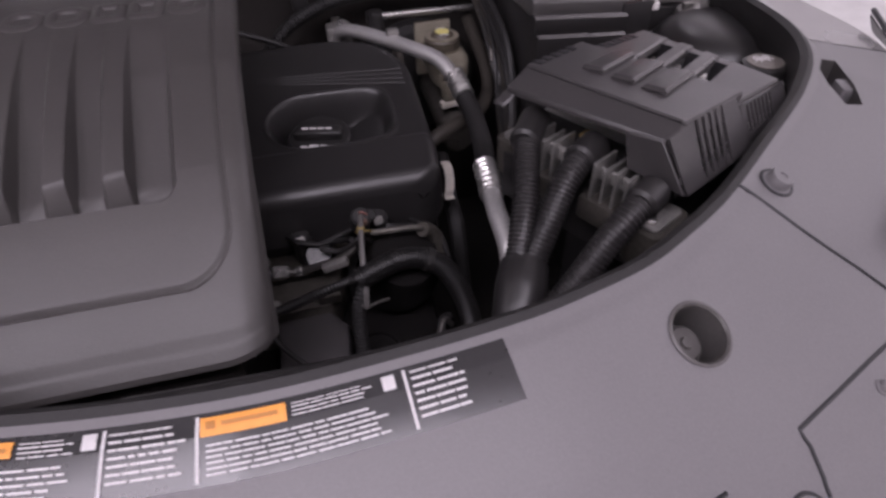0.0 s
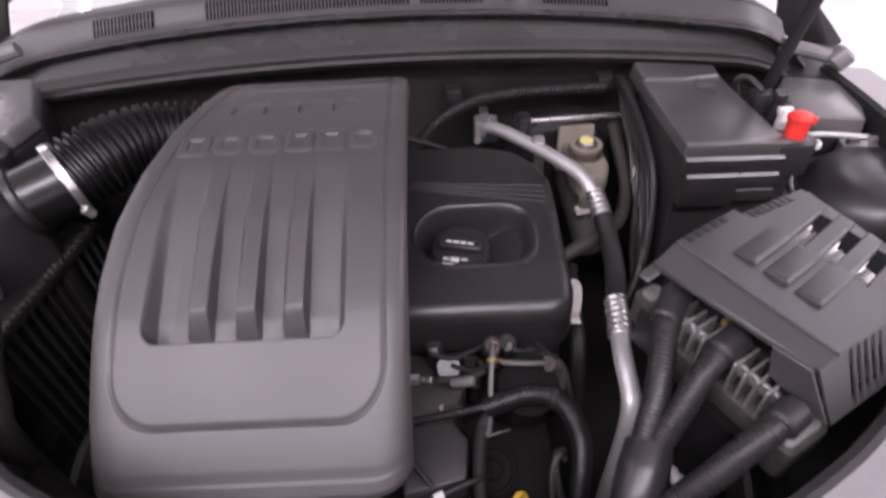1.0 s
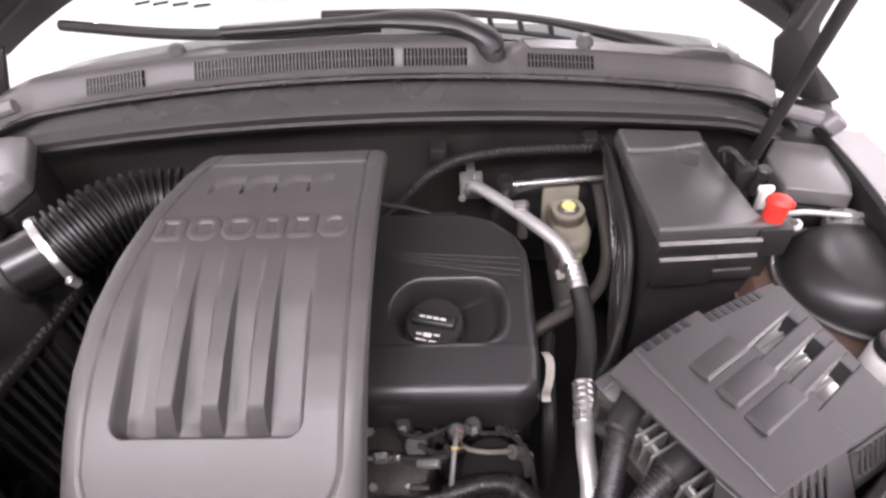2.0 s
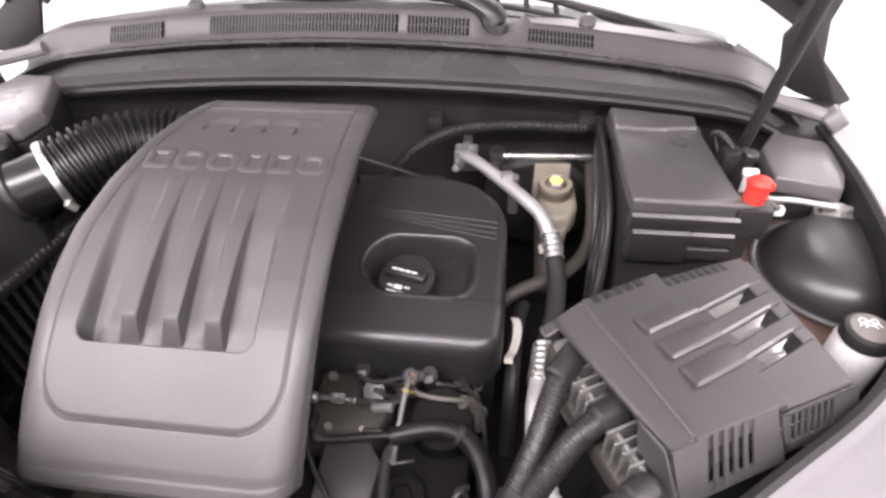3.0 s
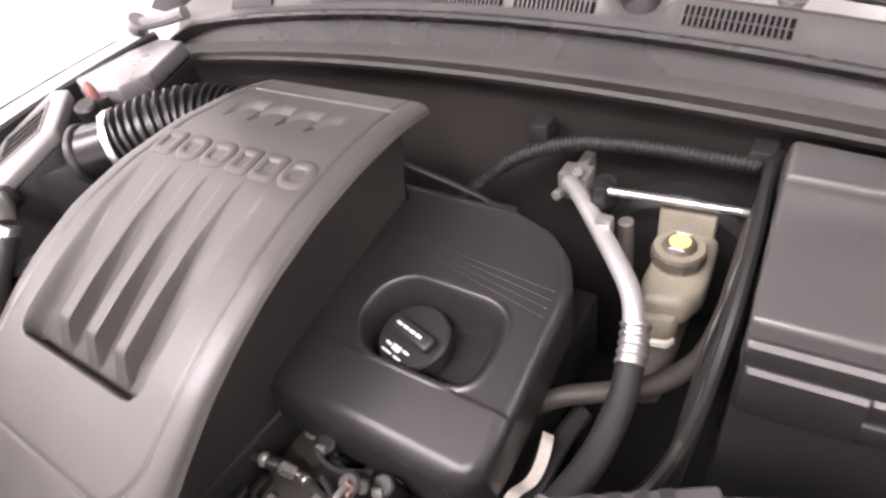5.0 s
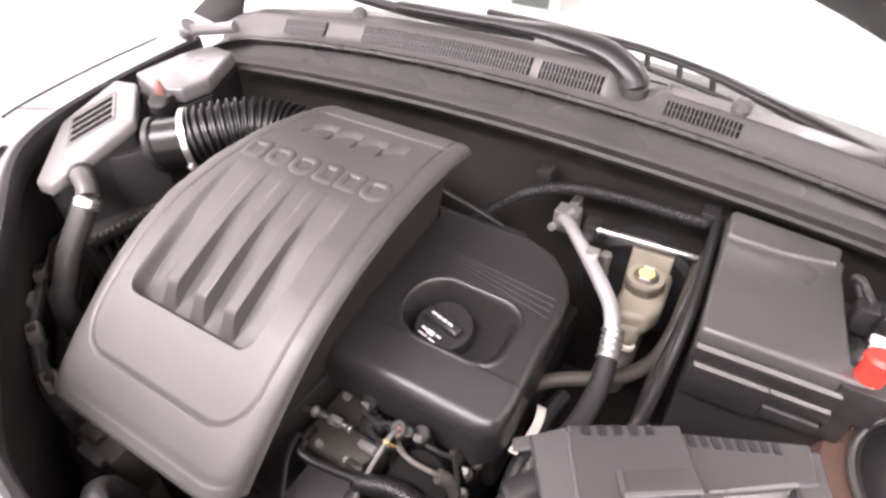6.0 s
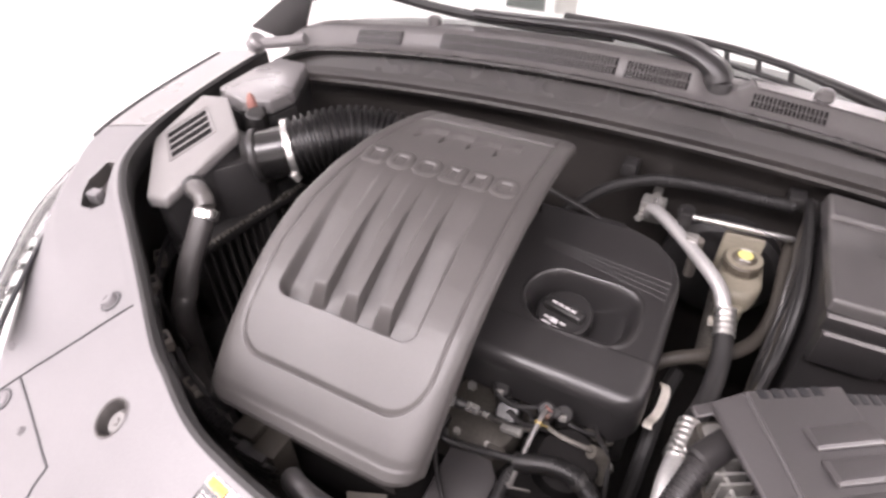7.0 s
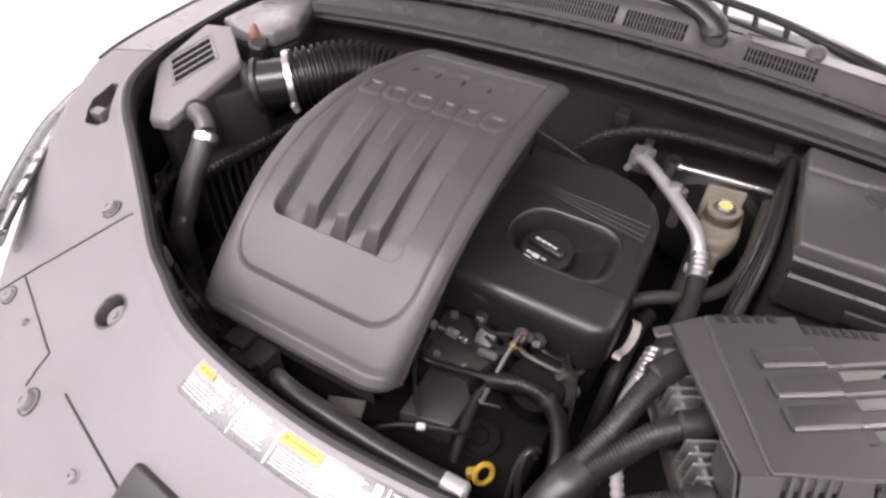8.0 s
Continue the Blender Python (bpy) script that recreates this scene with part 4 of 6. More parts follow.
def fill(ob, bm):
    bmesh.ops.translate(bm, verts=bm.verts[:], vec=-ORIGIN[ob])
    bm.to_mesh(ob.data)
    bm.free()


fill(label, label_patch(-0.142, 0.186, 0.006, 0.044, 0.0008))


def lp(x0, x1, d0, d1, lift):
    def mx(x):
        return -0.142 + (x + 0.168) * 0.328 / 0.358

    def md(d):
        return 0.006 + (d - 0.009) * 0.038 / 0.043
    return label_patch(mx(x0), mx(x1), md(d0), md(d1), lift)


part("orange_field", lp(-0.164, -0.136, 0.012, 0.022, 0.0014), ORANGE, label, "orange caution field")
part("orange_field", lp(-0.020, 0.034, 0.012, 0.024, 0.0014), ORANGE, label, "orange caution field")
for a, b in ((-0.160, -0.154), (-0.016, -0.010)):
    part("caution_sign", lp(a, b, 0.015, 0.020, 0.002), AMBER, label, "small dark caution sign")
for a, b in ((-0.151, -0.139), (-0.006, 0.029)):
    part("print_line", lp(a, b, 0.0162, 0.0188, 0.002), AMBER, label)
rng = random.Random(5)
for a, b, d0, d1, n in ((-0.132, -0.097, 0.013, 0.024, 3), (-0.164, -0.098, 0.028, 0.048, 4), (-0.076, -0.028, 0.013, 0.045, 6), (0.038, 0.094, 0.013, 0.023, 3),
                        (-0.016, 0.098, 0.028, 0.048, 5), (0.118, 0.158, 0.012, 0.046, 6)):
    n += 1
    for k in range(n):
        dd = d0 + (d1 - d0) * (k + 0.2) / n
        w = a + (b - a) * (0.8 + 0.2 * rng.random())
        h = (d1 - d0) / n * 0.36
        x = a
        while x < w - 0.004:
            e = min(w, x + 0.005 + 0.011 * rng.random())
            part("print_line", lp(x, e, dd, dd + h, 0.0014), PRINT, label)
            x = e + 0.0011
for a, b in ((-0.092, -0.083), (0.098, 0.107)):
    part("print_sign", lp(a, b, 0.012, 0.022, 0.0014), PRINT, label, "white square sign")
for x in (-0.080, -0.0225, 0.113):
    part("print_rule", lp(x, x + 0.002, 0.011, 0.050, 0.0014), PRINT, label)

# dark badge plate at the front of the panel
bm_ = on_panel(-0.076, -0.124)
part("badge_plate", moved(box(-0.06, 0.06, -0.035, 0.035, -0.004, 0.010, 0.005, 3), bm_), GLOSS, car, "gloss black plate at the panel's front edge")


# cowl grilles with upright slats
def cowl_at(x, v):
    z1 = cz1(x)
    return Vector((x, 0.892 + 0.024 * v, z1 + 0.009 + (0.029 + cowl_lift(x)) * v))


# each dark sheet paints the shade behind the slats; nothing is cut open
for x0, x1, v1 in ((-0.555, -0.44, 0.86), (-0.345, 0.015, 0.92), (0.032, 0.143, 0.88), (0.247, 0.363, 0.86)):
    vent = part("cowl_grille", sheet(lambda u, v: cowl_at(x0 + (x1 - x0) * u, 0.08 + (v1 - 0.08) * v) + Vector((0, -0.0016, 0.0008)), 12, 3), DEEP, car, "dark sheet standing in for the shade inside a cowl intake")
    n = int((x1 - x0) / 0.0064)
    for k in range(n):
        xa = x0 + (x1 - x0) * k / n
        a, b = cowl_at(xa, 0.06), cowl_at(xa, v1 + 0.02)
        part("slat", rod(a + Vector((0, -0.003, 0.0015)), b + Vector((0, -0.003, 0.0015)), 0.0014, 5), COWL, vent)
    for h in (0.06 + 0.5 * (v1 - 0.06),):
        part("slat", tube([cowl_at(x0 + (x1 - x0) * k / 6, h) + Vector((0, -0.002, 0.001)) for k in range(7)], 0.0009, 5, smooth=False), COWL, vent)
part("cowl_end_panel", sheet(lambda u, v: Vector((0.252 + 0.36 * u - 0.012 * v * (1 - u), 0.9185 + 0.031 * v, cz1(0.252 + 0.36 * u) + 0.0350 + 0.0032 * v)), 20, 3, 0.003), SHEEN, car, "smooth shiny panel behind the grille")
for x, y in ((0.352, 0.944), (-0.385, 0.946)):
    part("washer_jet", lathe([(0.016, -0.02), (0.016, 0.004), (0.014, 0.012), (0.008, 0.017), (0, 0.018)], 18, pose(x, y, cz1(x) + 0.043 + cowl_lift(x))), COWL, car, "small rounded washer jet")


for x0 in (-0.525, -0.478, -0.430, -0.380):
    yy = 1.09 - 0.3 * (x0 + 0.381)
    u0, v0 = (x0 + 0.72) / 1.40, (yy - 1.02 - 0.12 * x0 * x0) / 0.85
    here, up_, side_ = screen_fn(u0, v0), screen_fn(u0, v0 + 0.02), screen_fn(u0 + 0.02, v0)
    nn = (side_ - here).cross(up_ - here).normalized()
    part("screen_mark", moved(box(-0.018, 0.018, -0.003, 0.003, 0.001, 0.002, 0), Matrix.Translation(here) @ Matrix(((side_ - here).normalized(), (up_ - here).normalized(), nn)).transposed().to_4x4()), DEEP, car, "short black dash printed on the windscreen")


def wiper(pts, blade, hub, label, r=0.026, rb=0.0105):
    """A flattened arm that narrows towards its blade."""
    arm = tube(pts, lambda s: r * (1 - 0.45 * step((s - 0.40) / 0.3)), 12, 10)
    path = spline(pts, 10)
    for v in arm.verts:
        c = min(path, key=lambda p: (p - v.co).length_squared)
        v.co.z = c.z + 0.62 * (v.co.z - c.z)
    w = part("wiper_arm", arm, SATIN, car, label)
    if hub:
        part("pivot_cap", lathe([(0.023, -0.03), (0.023, 0.008), (0.020, 0.015), (0.012, 0.019), (0, 0.020)], 24, Matrix.Translation(hub)), SATIN, w, "round cap over the pivot")
    part("blade", tube(blade, rb, 8, 8), RUBBER, w, "black rubber blade")


wiper([(0.188, 0.928, 1.108), (0.172, 0.938, 1.130), (0.12, 0.950, 1.150), (0.03, 0.952, 1.160), (-0.066, 0.952, 1.160), (-0.18, 0.958, 1.155), (-0.30, 0.965, 1.150)],
      [(-0.01, 0.962, 1.146), (-0.2, 0.967, 1.140), (-0.4, 0.982, 1.142), (-0.62, 1.008, 1.158)], (0.190, 0.927, 1.096), "black wiper arm over the cowl")
wiper([(0.715, 1.022, 0.962), (0.69, 1.024, 0.985), (0.62, 1.014, 1.020), (0.54, 1.004, 1.055), (0.455, 0.996, 1.084), (0.37, 0.992, 1.110), (0.28, 0.992, 1.132), (0.165, 0.994, 1.148), (0.03, 0.996, 1.155), (-0.12, 1.0, 1.158)],
      [(0.335, 0.981, 1.096), (0.265, 0.985, 1.109), (0.194, 0.988, 1.119), (0.124, 0.989, 1.127), (0.0, 0.992, 1.134), (-0.12, 0.996, 1.138)], None, "black wiper arm lying on the windscreen", 0.019, 0.0046)
for x, z in ((0.30, 1.104), (0.245, 1.112), (0.19, 1.1195), (0.13, 1.126)):
    part("blade_bridge", rod((x, 0.986, z), (x - 0.006, 0.993, z + 0.026), 0.005, 8), RUBBER, car, "short bridge between wiper blade and arm")

# hinges, stay
for side, pts in ((-1, [(-0.805, 0.838, 1.050), (-0.78, 0.85, 1.050), (-0.74, 0.868, 1.054), (-0.69, 0.88, 1.064)]), (1, [(0.785, 0.850, 0.982), (0.765, 0.858, 0.985), (0.74, 0.868, 0.990), (0.69, 0.88, 1.0)])):
    a = Vector(pts[0])
    hinge = part("hinge_arm", tube(pts, 0.013, 10, 8), PAINT, car, "grey painted bonnet hinge arm")
    part("hinge_knuckle", rod(a - Vector((0.01, 0, 0.012)), a + Vector((0.012, 0, 0.012)), 0.022, 18), PAINT, hinge, "rounded hinge knuckle")
    way_up = [(-0.775, 0.955, 1.13), (-0.80, 0.965, 1.17), (-0.84, 0.98, 1.21)] if side < 0 else [(0.735, 0.99, 1.10), (0.75, 0.985, 1.16), (0.765, 0.98, 1.23)]
    part("hinge_link", tube(way_up, 0.016, 10, 6), GLOSS, hinge, "black link up to the bonnet")
    poly = [(-0.93, 1.035), (-0.819, 1.017), (-0.757, 1.042), (-0.707, 1.144), (-0.768, 1.143)] if side < 0 else [(0.713, 1.073), (0.735, 0.98), (0.777, 0.959), (0.859, 0.933), (0.882, 0.949), (0.849, 0.982), (0.802, 1.027), (0.785, 1.10), (0.80, 1.18), (0.75, 1.18), (0.738, 1.108)]
    part("hinge_shield", moved(prism(poly, -0.006, 0.006, 0.004, 2), pose(0, 0.955 if side < 0 else 0.995, 0, 90)), GLOSS, hinge, "black shield beside the hinge")
part("hinge_apron", prism([(0.70, 0.83), (0.80, 0.80), (0.86, 0.98), (0.70, 1.02)], 0.90, 0.952, 0.008), GLOSS, car, "black apron under the hinge")
stay = part("gas_stay", rod((0.602, 0.735, 0.995), (0.612, 0.652, 1.36), 0.0095, 18), RUBBER, car, "black gas stay holding the bonnet")
part("stay_rod", rod((0.612, 0.653, 1.355), (0.618, 0.580, 1.675), 0.0055, 12), GLOSS, stay, "thin piston rod")
part("stay_ball", lathe([(0, -0.011), (0.009, -0.009), (0.012, 0), (0.009, 0.009), (0, 0.011)], 16, pose(0.602, 0.738, 0.982)), BLACK, stay, "ball joint")
part("stay_bracket", box(0.588, 0.616, 0.726, 0.752, 0.80, 0.975, 0.004), BLACK, stay, "bracket under the joint")

# wheels carry the car
for x in (-0.70, 0.64):
    wheel = part("wheel", lathe([(0.10, -0.09), (0.20, -0.10), (0.21, 0.09), (0.10, 0.06), (0.05, 0.05), (0, 0.05)], 32, pose(x, 0.42, 0.335, 0, 90 if x > 0 else -90)), TIN, car, "road wheel")
    part("tyre", lathe([(0.205, -0.09), (0.29, -0.105), (0.325, -0.09), (0.335, -0.05), (0.335, 0.05), (0.325, 0.09), (0.29, 0.105), (0.205, 0.09)], 40, pose(x, 0.42, 0.335, 0, 90)), RUBBER, wheel, "black tyre")

# door at the far wall
door = thing("door_1", (-1.36, 4.40, 0), "white framed door with dark green glass", "door", kind="structure")
part("frame", box(-1.72, -0.94, 4.41, 4.448, 0.0, 2.1, 0.004), WALLM, door, "white frame")
part("pane", box(-1.62, -1.29, 4.395, 4.409, 0.05, 2.0, 0.003), FRAMEM, door, "dark green pane")
part("pane", box(-1.21, -1.03, 4.395, 4.409, 0.05, 2.0, 0.003), TIN, door, "grey pane")

# ---- engine and what stands in the bay ----
engine = thing("engine", (0.0, 0.45, 0.39), "soiled cast engine block with dark fittings", "engine")
# dead black block: the unlit depth of the bay is put into its colour
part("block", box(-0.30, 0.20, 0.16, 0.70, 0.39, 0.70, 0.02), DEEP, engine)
part("cylinder_head", prism([(-0.29, 0.22), (-0.05, 0.22), (-0.04, 0.395), (0.225, 0.400), (0.23, 0.70), (-0.28, 0.70)], 0.695, 0.818, 0.008), DARK, engine)
part("head_ledge", prism([(-0.04, 0.285), (0.060, 0.285), (0.078, 0.335), (0.082, 0.40), (-0.04, 0.40)], 0.70, 0.765, 0.008), KHAKI, engine, "soiled aluminium ledge")
part("head_ledge", prism([(0.084, 0.335), (0.125, 0.345), (0.20, 0.36), (0.21, 0.40), (0.085, 0.40)], 0.70, 0.755, 0.008), WETBLACK, engine, "oily black ledge")
part("cam_plate", prism([(-0.008, 0.186), (0.074, 0.204), (0.080, 0.262), (0.050, 0.300), (-0.010, 0.292)], 0.70, 0.752, 0.006, taper=0.97), ECU, engine, "flat dark grey plate")
for x, y, z in ((0.036, 0.368, 0.812), (0.136, 0.352, 0.836)):
    inj = part("injector", rod((x, y + 0.010, z - 0.045), (x, y - 0.002, z + 0.006), 0.0125, 16), BLACK, engine, "fuel injector plug")
    part("clip", moved(box(-0.006, 0.006, -0.003, 0.003, -0.005, 0.005, 0.0015), pose(x, y - 0.010, z + 0.004, -20, 0, 15)), TIN, inj, "bright spring clip")
rail = part("fuel_rail", tube([(-0.045, 0.318, 0.800), (-0.024, 0.321, 0.804), (0.007, 0.327, 0.797), (0.026, 0.329, 0.791), (0.055, 0.323, 0.800), (0.085, 0.317, 0.812), (0.105, 0.318, 0.825)], 0.0044, 12, 8), STEEL, engine, "steel fuel pipe with unions")
part("union", rod((-0.004, 0.325, 0.799), (0.016, 0.328, 0.794), 0.0085, 6, 0.002), BRIGHT, rail, "bright hexagonal union")
part("union", rod((-0.030, 0.320, 0.804), (-0.020, 0.322, 0.803), 0.0085, 14, 0.003), BRIGHT, rail, "bright ring")
part("union", rod((0.024, 0.329, 0.791), (0.033, 0.3275, 0.793), 0.0064, 12, 0.001), BRIGHT, rail, "bright ring")
part("sleeve", rod((-0.020, 0.3215, 0.8035), (-0.005, 0.325, 0.799), 0.0078, 14, 0.001), BLACK, rail, "dark sleeve between the unions")
part("connector", moved(box(-0.017, 0.017, -0.005, 0.005, -0.004, 0.006, 0.0015), pose(0.075, 0.312, 0.806, 0, -22, -10)), TIN, rail, "flat steel connector")
part("round_cover", lathe([(0, 0.012), (0.016, 0.012), (0.020, 0.008), (0.021, -0.02), (0, -0.02)], 24, facing((0.056, 0.348, 0.792), (0, -0.6, 0.8))), WETBLACK, engine, "round black cover")
part("throttle_body", lathe([(0, 0.05), (0.03, 0.05), (0.048, 0.042), (0.052, 0.03), (0.052, 0.0), (0.064, -0.02), (0.064, -0.05), (0, -0.05)], 32, facing((0.157, 0.318, 0.782), (0.1, -0.50, 0.87)) @ Matrix.Scale(0.84, 4)), DEEP, engine, "round black inlet housing")
part("steel_arc", tube([(0.118, 0.326, 0.838), (0.126, 0.315, 0.845), (0.140, 0.309, 0.849), (0.158, 0.306, 0.851), (0.179, 0.309, 0.846), (0.192, 0.315, 0.834)], 0.0036, 10, 10), CASTING, engine, "dull steel pipe round the housing")
part("pipe_elbow", tube([(0.186, 0.311, 0.840), (0.196, 0.317, 0.830), (0.205, 0.318, 0.812), (0.208, 0.312, 0.78)], 0.0095, 12, 8), KHAKI, engine, "soiled elbow")
part("corrugated_hose", tube([(-0.020, 0.285, 0.775), (-0.010, 0.268, 0.788), (0.012, 0.261, 0.800), (0.050, 0.258, 0.816), (0.095, 0.261, 0.826), (0.110, 0.262, 0.827)], 0.0062, 12, 10, 0.0012, 0.0042), BELLOWS, engine, "thin corrugated hose")
part("coolant_hose", tube([(0.100, 0.262, 0.822), (0.118, 0.265, 0.828), (0.150, 0.272, 0.833), (0.184, 0.273, 0.824), (0.210, 0.262, 0.80), (0.226, 0.240, 0.75), (0.228, 0.22, 0.66)], 0.0135, 14, 10, 0.0008, 0.0035), BELLOWS, engine, "black curved coolant hose")
part("hose_clamp", rod((0.180, 0.2735, 0.826), (0.188, 0.2725, 0.822), 0.0146, 16, 0.001), DARK, engine, "dark hose clamp")
stick = part("dipstick", tube([(0.116, 0.338, 0.858), (0.114, 0.322, 0.862), (0.112, 0.307, 0.858), (0.108, 0.276, 0.839), (0.105, 0.248, 0.815), (0.103, 0.236, 0.800)], 0.0036, 10, 8), GREYHOSE, engine, "dull grey dipstick tube")
part("head", join(rod((0.113, 0.345, 0.832), (0.115, 0.330, 0.862), 0.0125, 14, 0.003), rod((0.124, 0.340, 0.850), (0.128, 0.334, 0.858), 0.008, 10, 0.002)), RUBBER, stick, "dark head of the tube")
part("bracket", box(0.107, 0.117, 0.305, 0.311, 0.852, 0.862, 0.002), BRASS, stick, "small brassy clip")
part("foot_clip", tube([(0.096, 0.240, 0.806), (0.104, 0.236, 0.803), (0.118, 0.238, 0.805), (0.130, 0.242, 0.803)], 0.0018, 8, 6), STEEL, stick, "thin wire clip at the foot")
R = lathe([(0.015 + 0.0042 * math.cos(2 * math.pi * k / 10), 0.0042 * math.sin(2 * math.pi * k / 10)) for k in range(11)], 24, facing((0.140, 0.186, 0.712), (0.75, -0.45, 0.5)))
part("pull_ring", R, YELLOW, stick, "yellow pull ring")
part("ring_neck", rod((0.118, 0.178, 0.705), (0.130, 0.184, 0.710), 0.009, 14), YELLOW, stick, "yellow neck of the ring")
part("wiring_hose", tube([(0.104, 0.256, 0.815), (0.095, 0.244, 0.802), (0.090, 0.222, 0.765), (0.090, 0.195, 0.71), (0.094, 0.165, 0.63)], 0.0085, 10, 10, 0.0014, 0.0045), RUBBER, engine, "thin corrugated wiring sleeve")
part("rod", tube([(0.200, 0.225, 0.755), (0.190, 0.222, 0.770), (0.180, 0.205, 0.755), (0.182, 0.175, 0.70)], 0.0035, 8, 8), STEEL, engine, "thin bent rod")
for k, (pts, m) in enumerate((([(0.06, 0.345, 0.80), (0.085, 0.335, 0.80), (0.11, 0.325, 0.822), (0.125, 0.34, 0.80)], BLACK), ([(0.03, 0.40, 0.79), (0.05, 0.375, 0.785), (0.09, 0.355, 0.80), (0.10, 0.335, 0.815)], RUBBER),
                              ([(0.18, 0.385, 0.79), (0.19, 0.36, 0.80), (0.21, 0.33, 0.80), (0.222, 0.29, 0.74)], RUBBER), ([(-0.03, 0.30, 0.77), (-0.02, 0.27, 0.775), (0.0, 0.235, 0.765), (0.03, 0.2, 0.755)], BLACK),
                              ([(0.125, 0.37, 0.80), (0.14, 0.36, 0.808), (0.165, 0.362, 0.80), (0.19, 0.372, 0.79)], BLACK), ([(0.02, 0.385, 0.795), (0.035, 0.365, 0.80), (0.06, 0.36, 0.795), (0.085, 0.365, 0.80), (0.11, 0.375, 0.80)], RUBBER))):
    part("wire", tube([(x, y - 0.012, z + 0.018) for x, y, z in pts], 0.0035, 7, 8), m, engine, "black wire")
for k, (pts, m) in enumerate((([(0.106, 0.345, 0.825), (0.112, 0.336, 0.832), (0.120, 0.342, 0.818)], DULLRED), ([(0.10, 0.322, 0.815), (0.112, 0.318, 0.818), (0.122, 0.328, 0.805)], BRASS))):
    part("wire", tube([(x + 0.006, y - 0.008, z + 0.036) for x, y, z in pts], 0.0014, 6, 6), m, engine, "thin coloured wire")
rng = random.Random(11)
for x, y, z, r in ((0.132, 0.378, 0.803, 0.006), (0.196, 0.366, 0.776, 0.007), (0.212, 0.330, 0.800, 0.005), (0.175, 0.392, 0.790, 0.006), (-0.02, 0.385, 0.770, 0.008), (0.045, 0.300, 0.770, 0.005), (-0.005, 0.300, 0.770, 0.006), (0.20, 0.392, 0.77, 0.006)):
    bolt = part("bolt", rod((x, y, z - 0.012), (x, y - 0.004, z + 0.004), r, 6, 0.001), TIN, engine, "bright bolt head")
    part("washer", rod((x, y + 0.001, z - 0.014), (x, y, z - 0.009), r * 1.5, 14, 0.0006), KHAKI, bolt)
for x, y, w, d, h in ((0.15, 0.375, 0.030, 0.016, 0.022), (0.178, 0.368, 0.022, 0.020, 0.030), (0.085, 0.372, 0.020, 0.014, 0.018), (-0.028, 0.30, 0.012, 0.03, 0.012), (0.06, 0.295, 0.03, 0.010, 0.010)):
    part("boss", box(x - w / 2, x + w / 2, y - d / 2, y + d / 2, 0.76, 0.766 + h, 0.004), (KHAKI, DARK)[rng.random() < 0.5], engine, "cast boss")
for x, y in ((-0.262, 0.138), (-0.215, 0.128)):
    mount = part("rubber_block", box(x - 0.02, x + 0.02, y - 0.012, y + 0.028, 0.62, 0.815, 0.004), TAN, engine, "ribbed soiled block")
    for k in range(4):
        part("rib", box(x - 0.022, x + 0.022, y - 0.020, y - 0.011, 0.735 + 0.018 * k, 0.743 + 0.018 * k, 0.002, 1), DARK, mount)
part("alternator", lathe([(0, 0.06), (0.05, 0.06), (0.065, 0.045), (0.07, 0.0), (0.06, -0.05), (0, -0.05)], 28, facing((0.16, 0.16, 0.62), (0.1, -0.9, 0.5))), DARK, engine, "dull alternator casting")
part("pulley", lathe([(0, 0.01), (0.02, 0.01), (0.024, 0.0), (0.042, 0.0), (0.046, 0.008), (0.05, 0.008), (0.05, -0.02), (0, -0.02)], 30, facing((0.108, 0.236, 0.712), (0.05, -0.35, 0.93)) @ Matrix.Scale(0.62, 4)), DEEP, engine, "black ribbed pulley")
part("plate_pipe", tube([(-0.02, 0.150, 0.752), (0.01, 0.166, 0.762), (0.04, 0.180, 0.764), (0.084, 0.200, 0.760), (0.10, 0.215, 0.74)], 0.0042, 8, 8), BLACK, engine, "thin pipe along the grey plate")
part("pipe_joint", rod((0.032, 0.176, 0.764), (0.044, 0.182, 0.764), 0.0058, 10), WHITEP, engine, "pale pipe joint")
part("plug", box(0.112, 0.122, 0.320, 0.328, 0.852, 0.860, 0.002), BROWN, engine, "dull brown plug")
part("tab", prism([(-0.07, 0.118), (-0.022, 0.138), (-0.012, 0.112), (-0.055, 0.095)], 0.835, 0.840, 0.001, 1), KHAKI, engine, "aged grey plastic tab under the cover")
part("tab_post", box(-0.05, -0.03, 0.11, 0.13, 0.69, 0.836, 0.003), BLACK, engine)

# front cross tube
cross = thing("cross_tube", (0.0, 0.05, 0.9), "black tube across the front of the bay", "tube")
part("tube", tube([(-0.14, 0.105, 0.80), (-0.125, 0.090, 0.87), (-0.095, 0.070, 0.915), (-0.045, 0.059, 0.928), (0.06, 0.055, 0.93), (0.14, 0.056, 0.93)], 0.013, 14, 8), SATIN, cross)
part("end_cap", rod((0.138, 0.056, 0.93), (0.168, 0.057, 0.93), 0.0135, 16), ALU, cross, "pale metal end")
part("bracket", box(-0.152, -0.128, 0.085, 0.115, 0.55, 0.81, 0.003), BLACK, cross)
part("bracket", box(0.15, 0.165, 0.048, 0.065, 0.55, 0.93, 0.003), BLACK, cross)

# refrigerant pipe
ac = thing("refrigerant_pipe", (0.28, 0.55, 0.8), "aluminium refrigerant pipe with a black rubber section", "pipe")
part("upper_pipe", tube([(0.142, 0.815, 0.885), (0.148, 0.800, 0.904), (0.173, 0.772, 0.911), (0.232, 0.702, 0.911), (0.277, 0.648, 0.906), (0.293, 0.622, 0.898), (0.299, 0.606, 0.888)], 0.0115, 14, 8), ALU, ac)
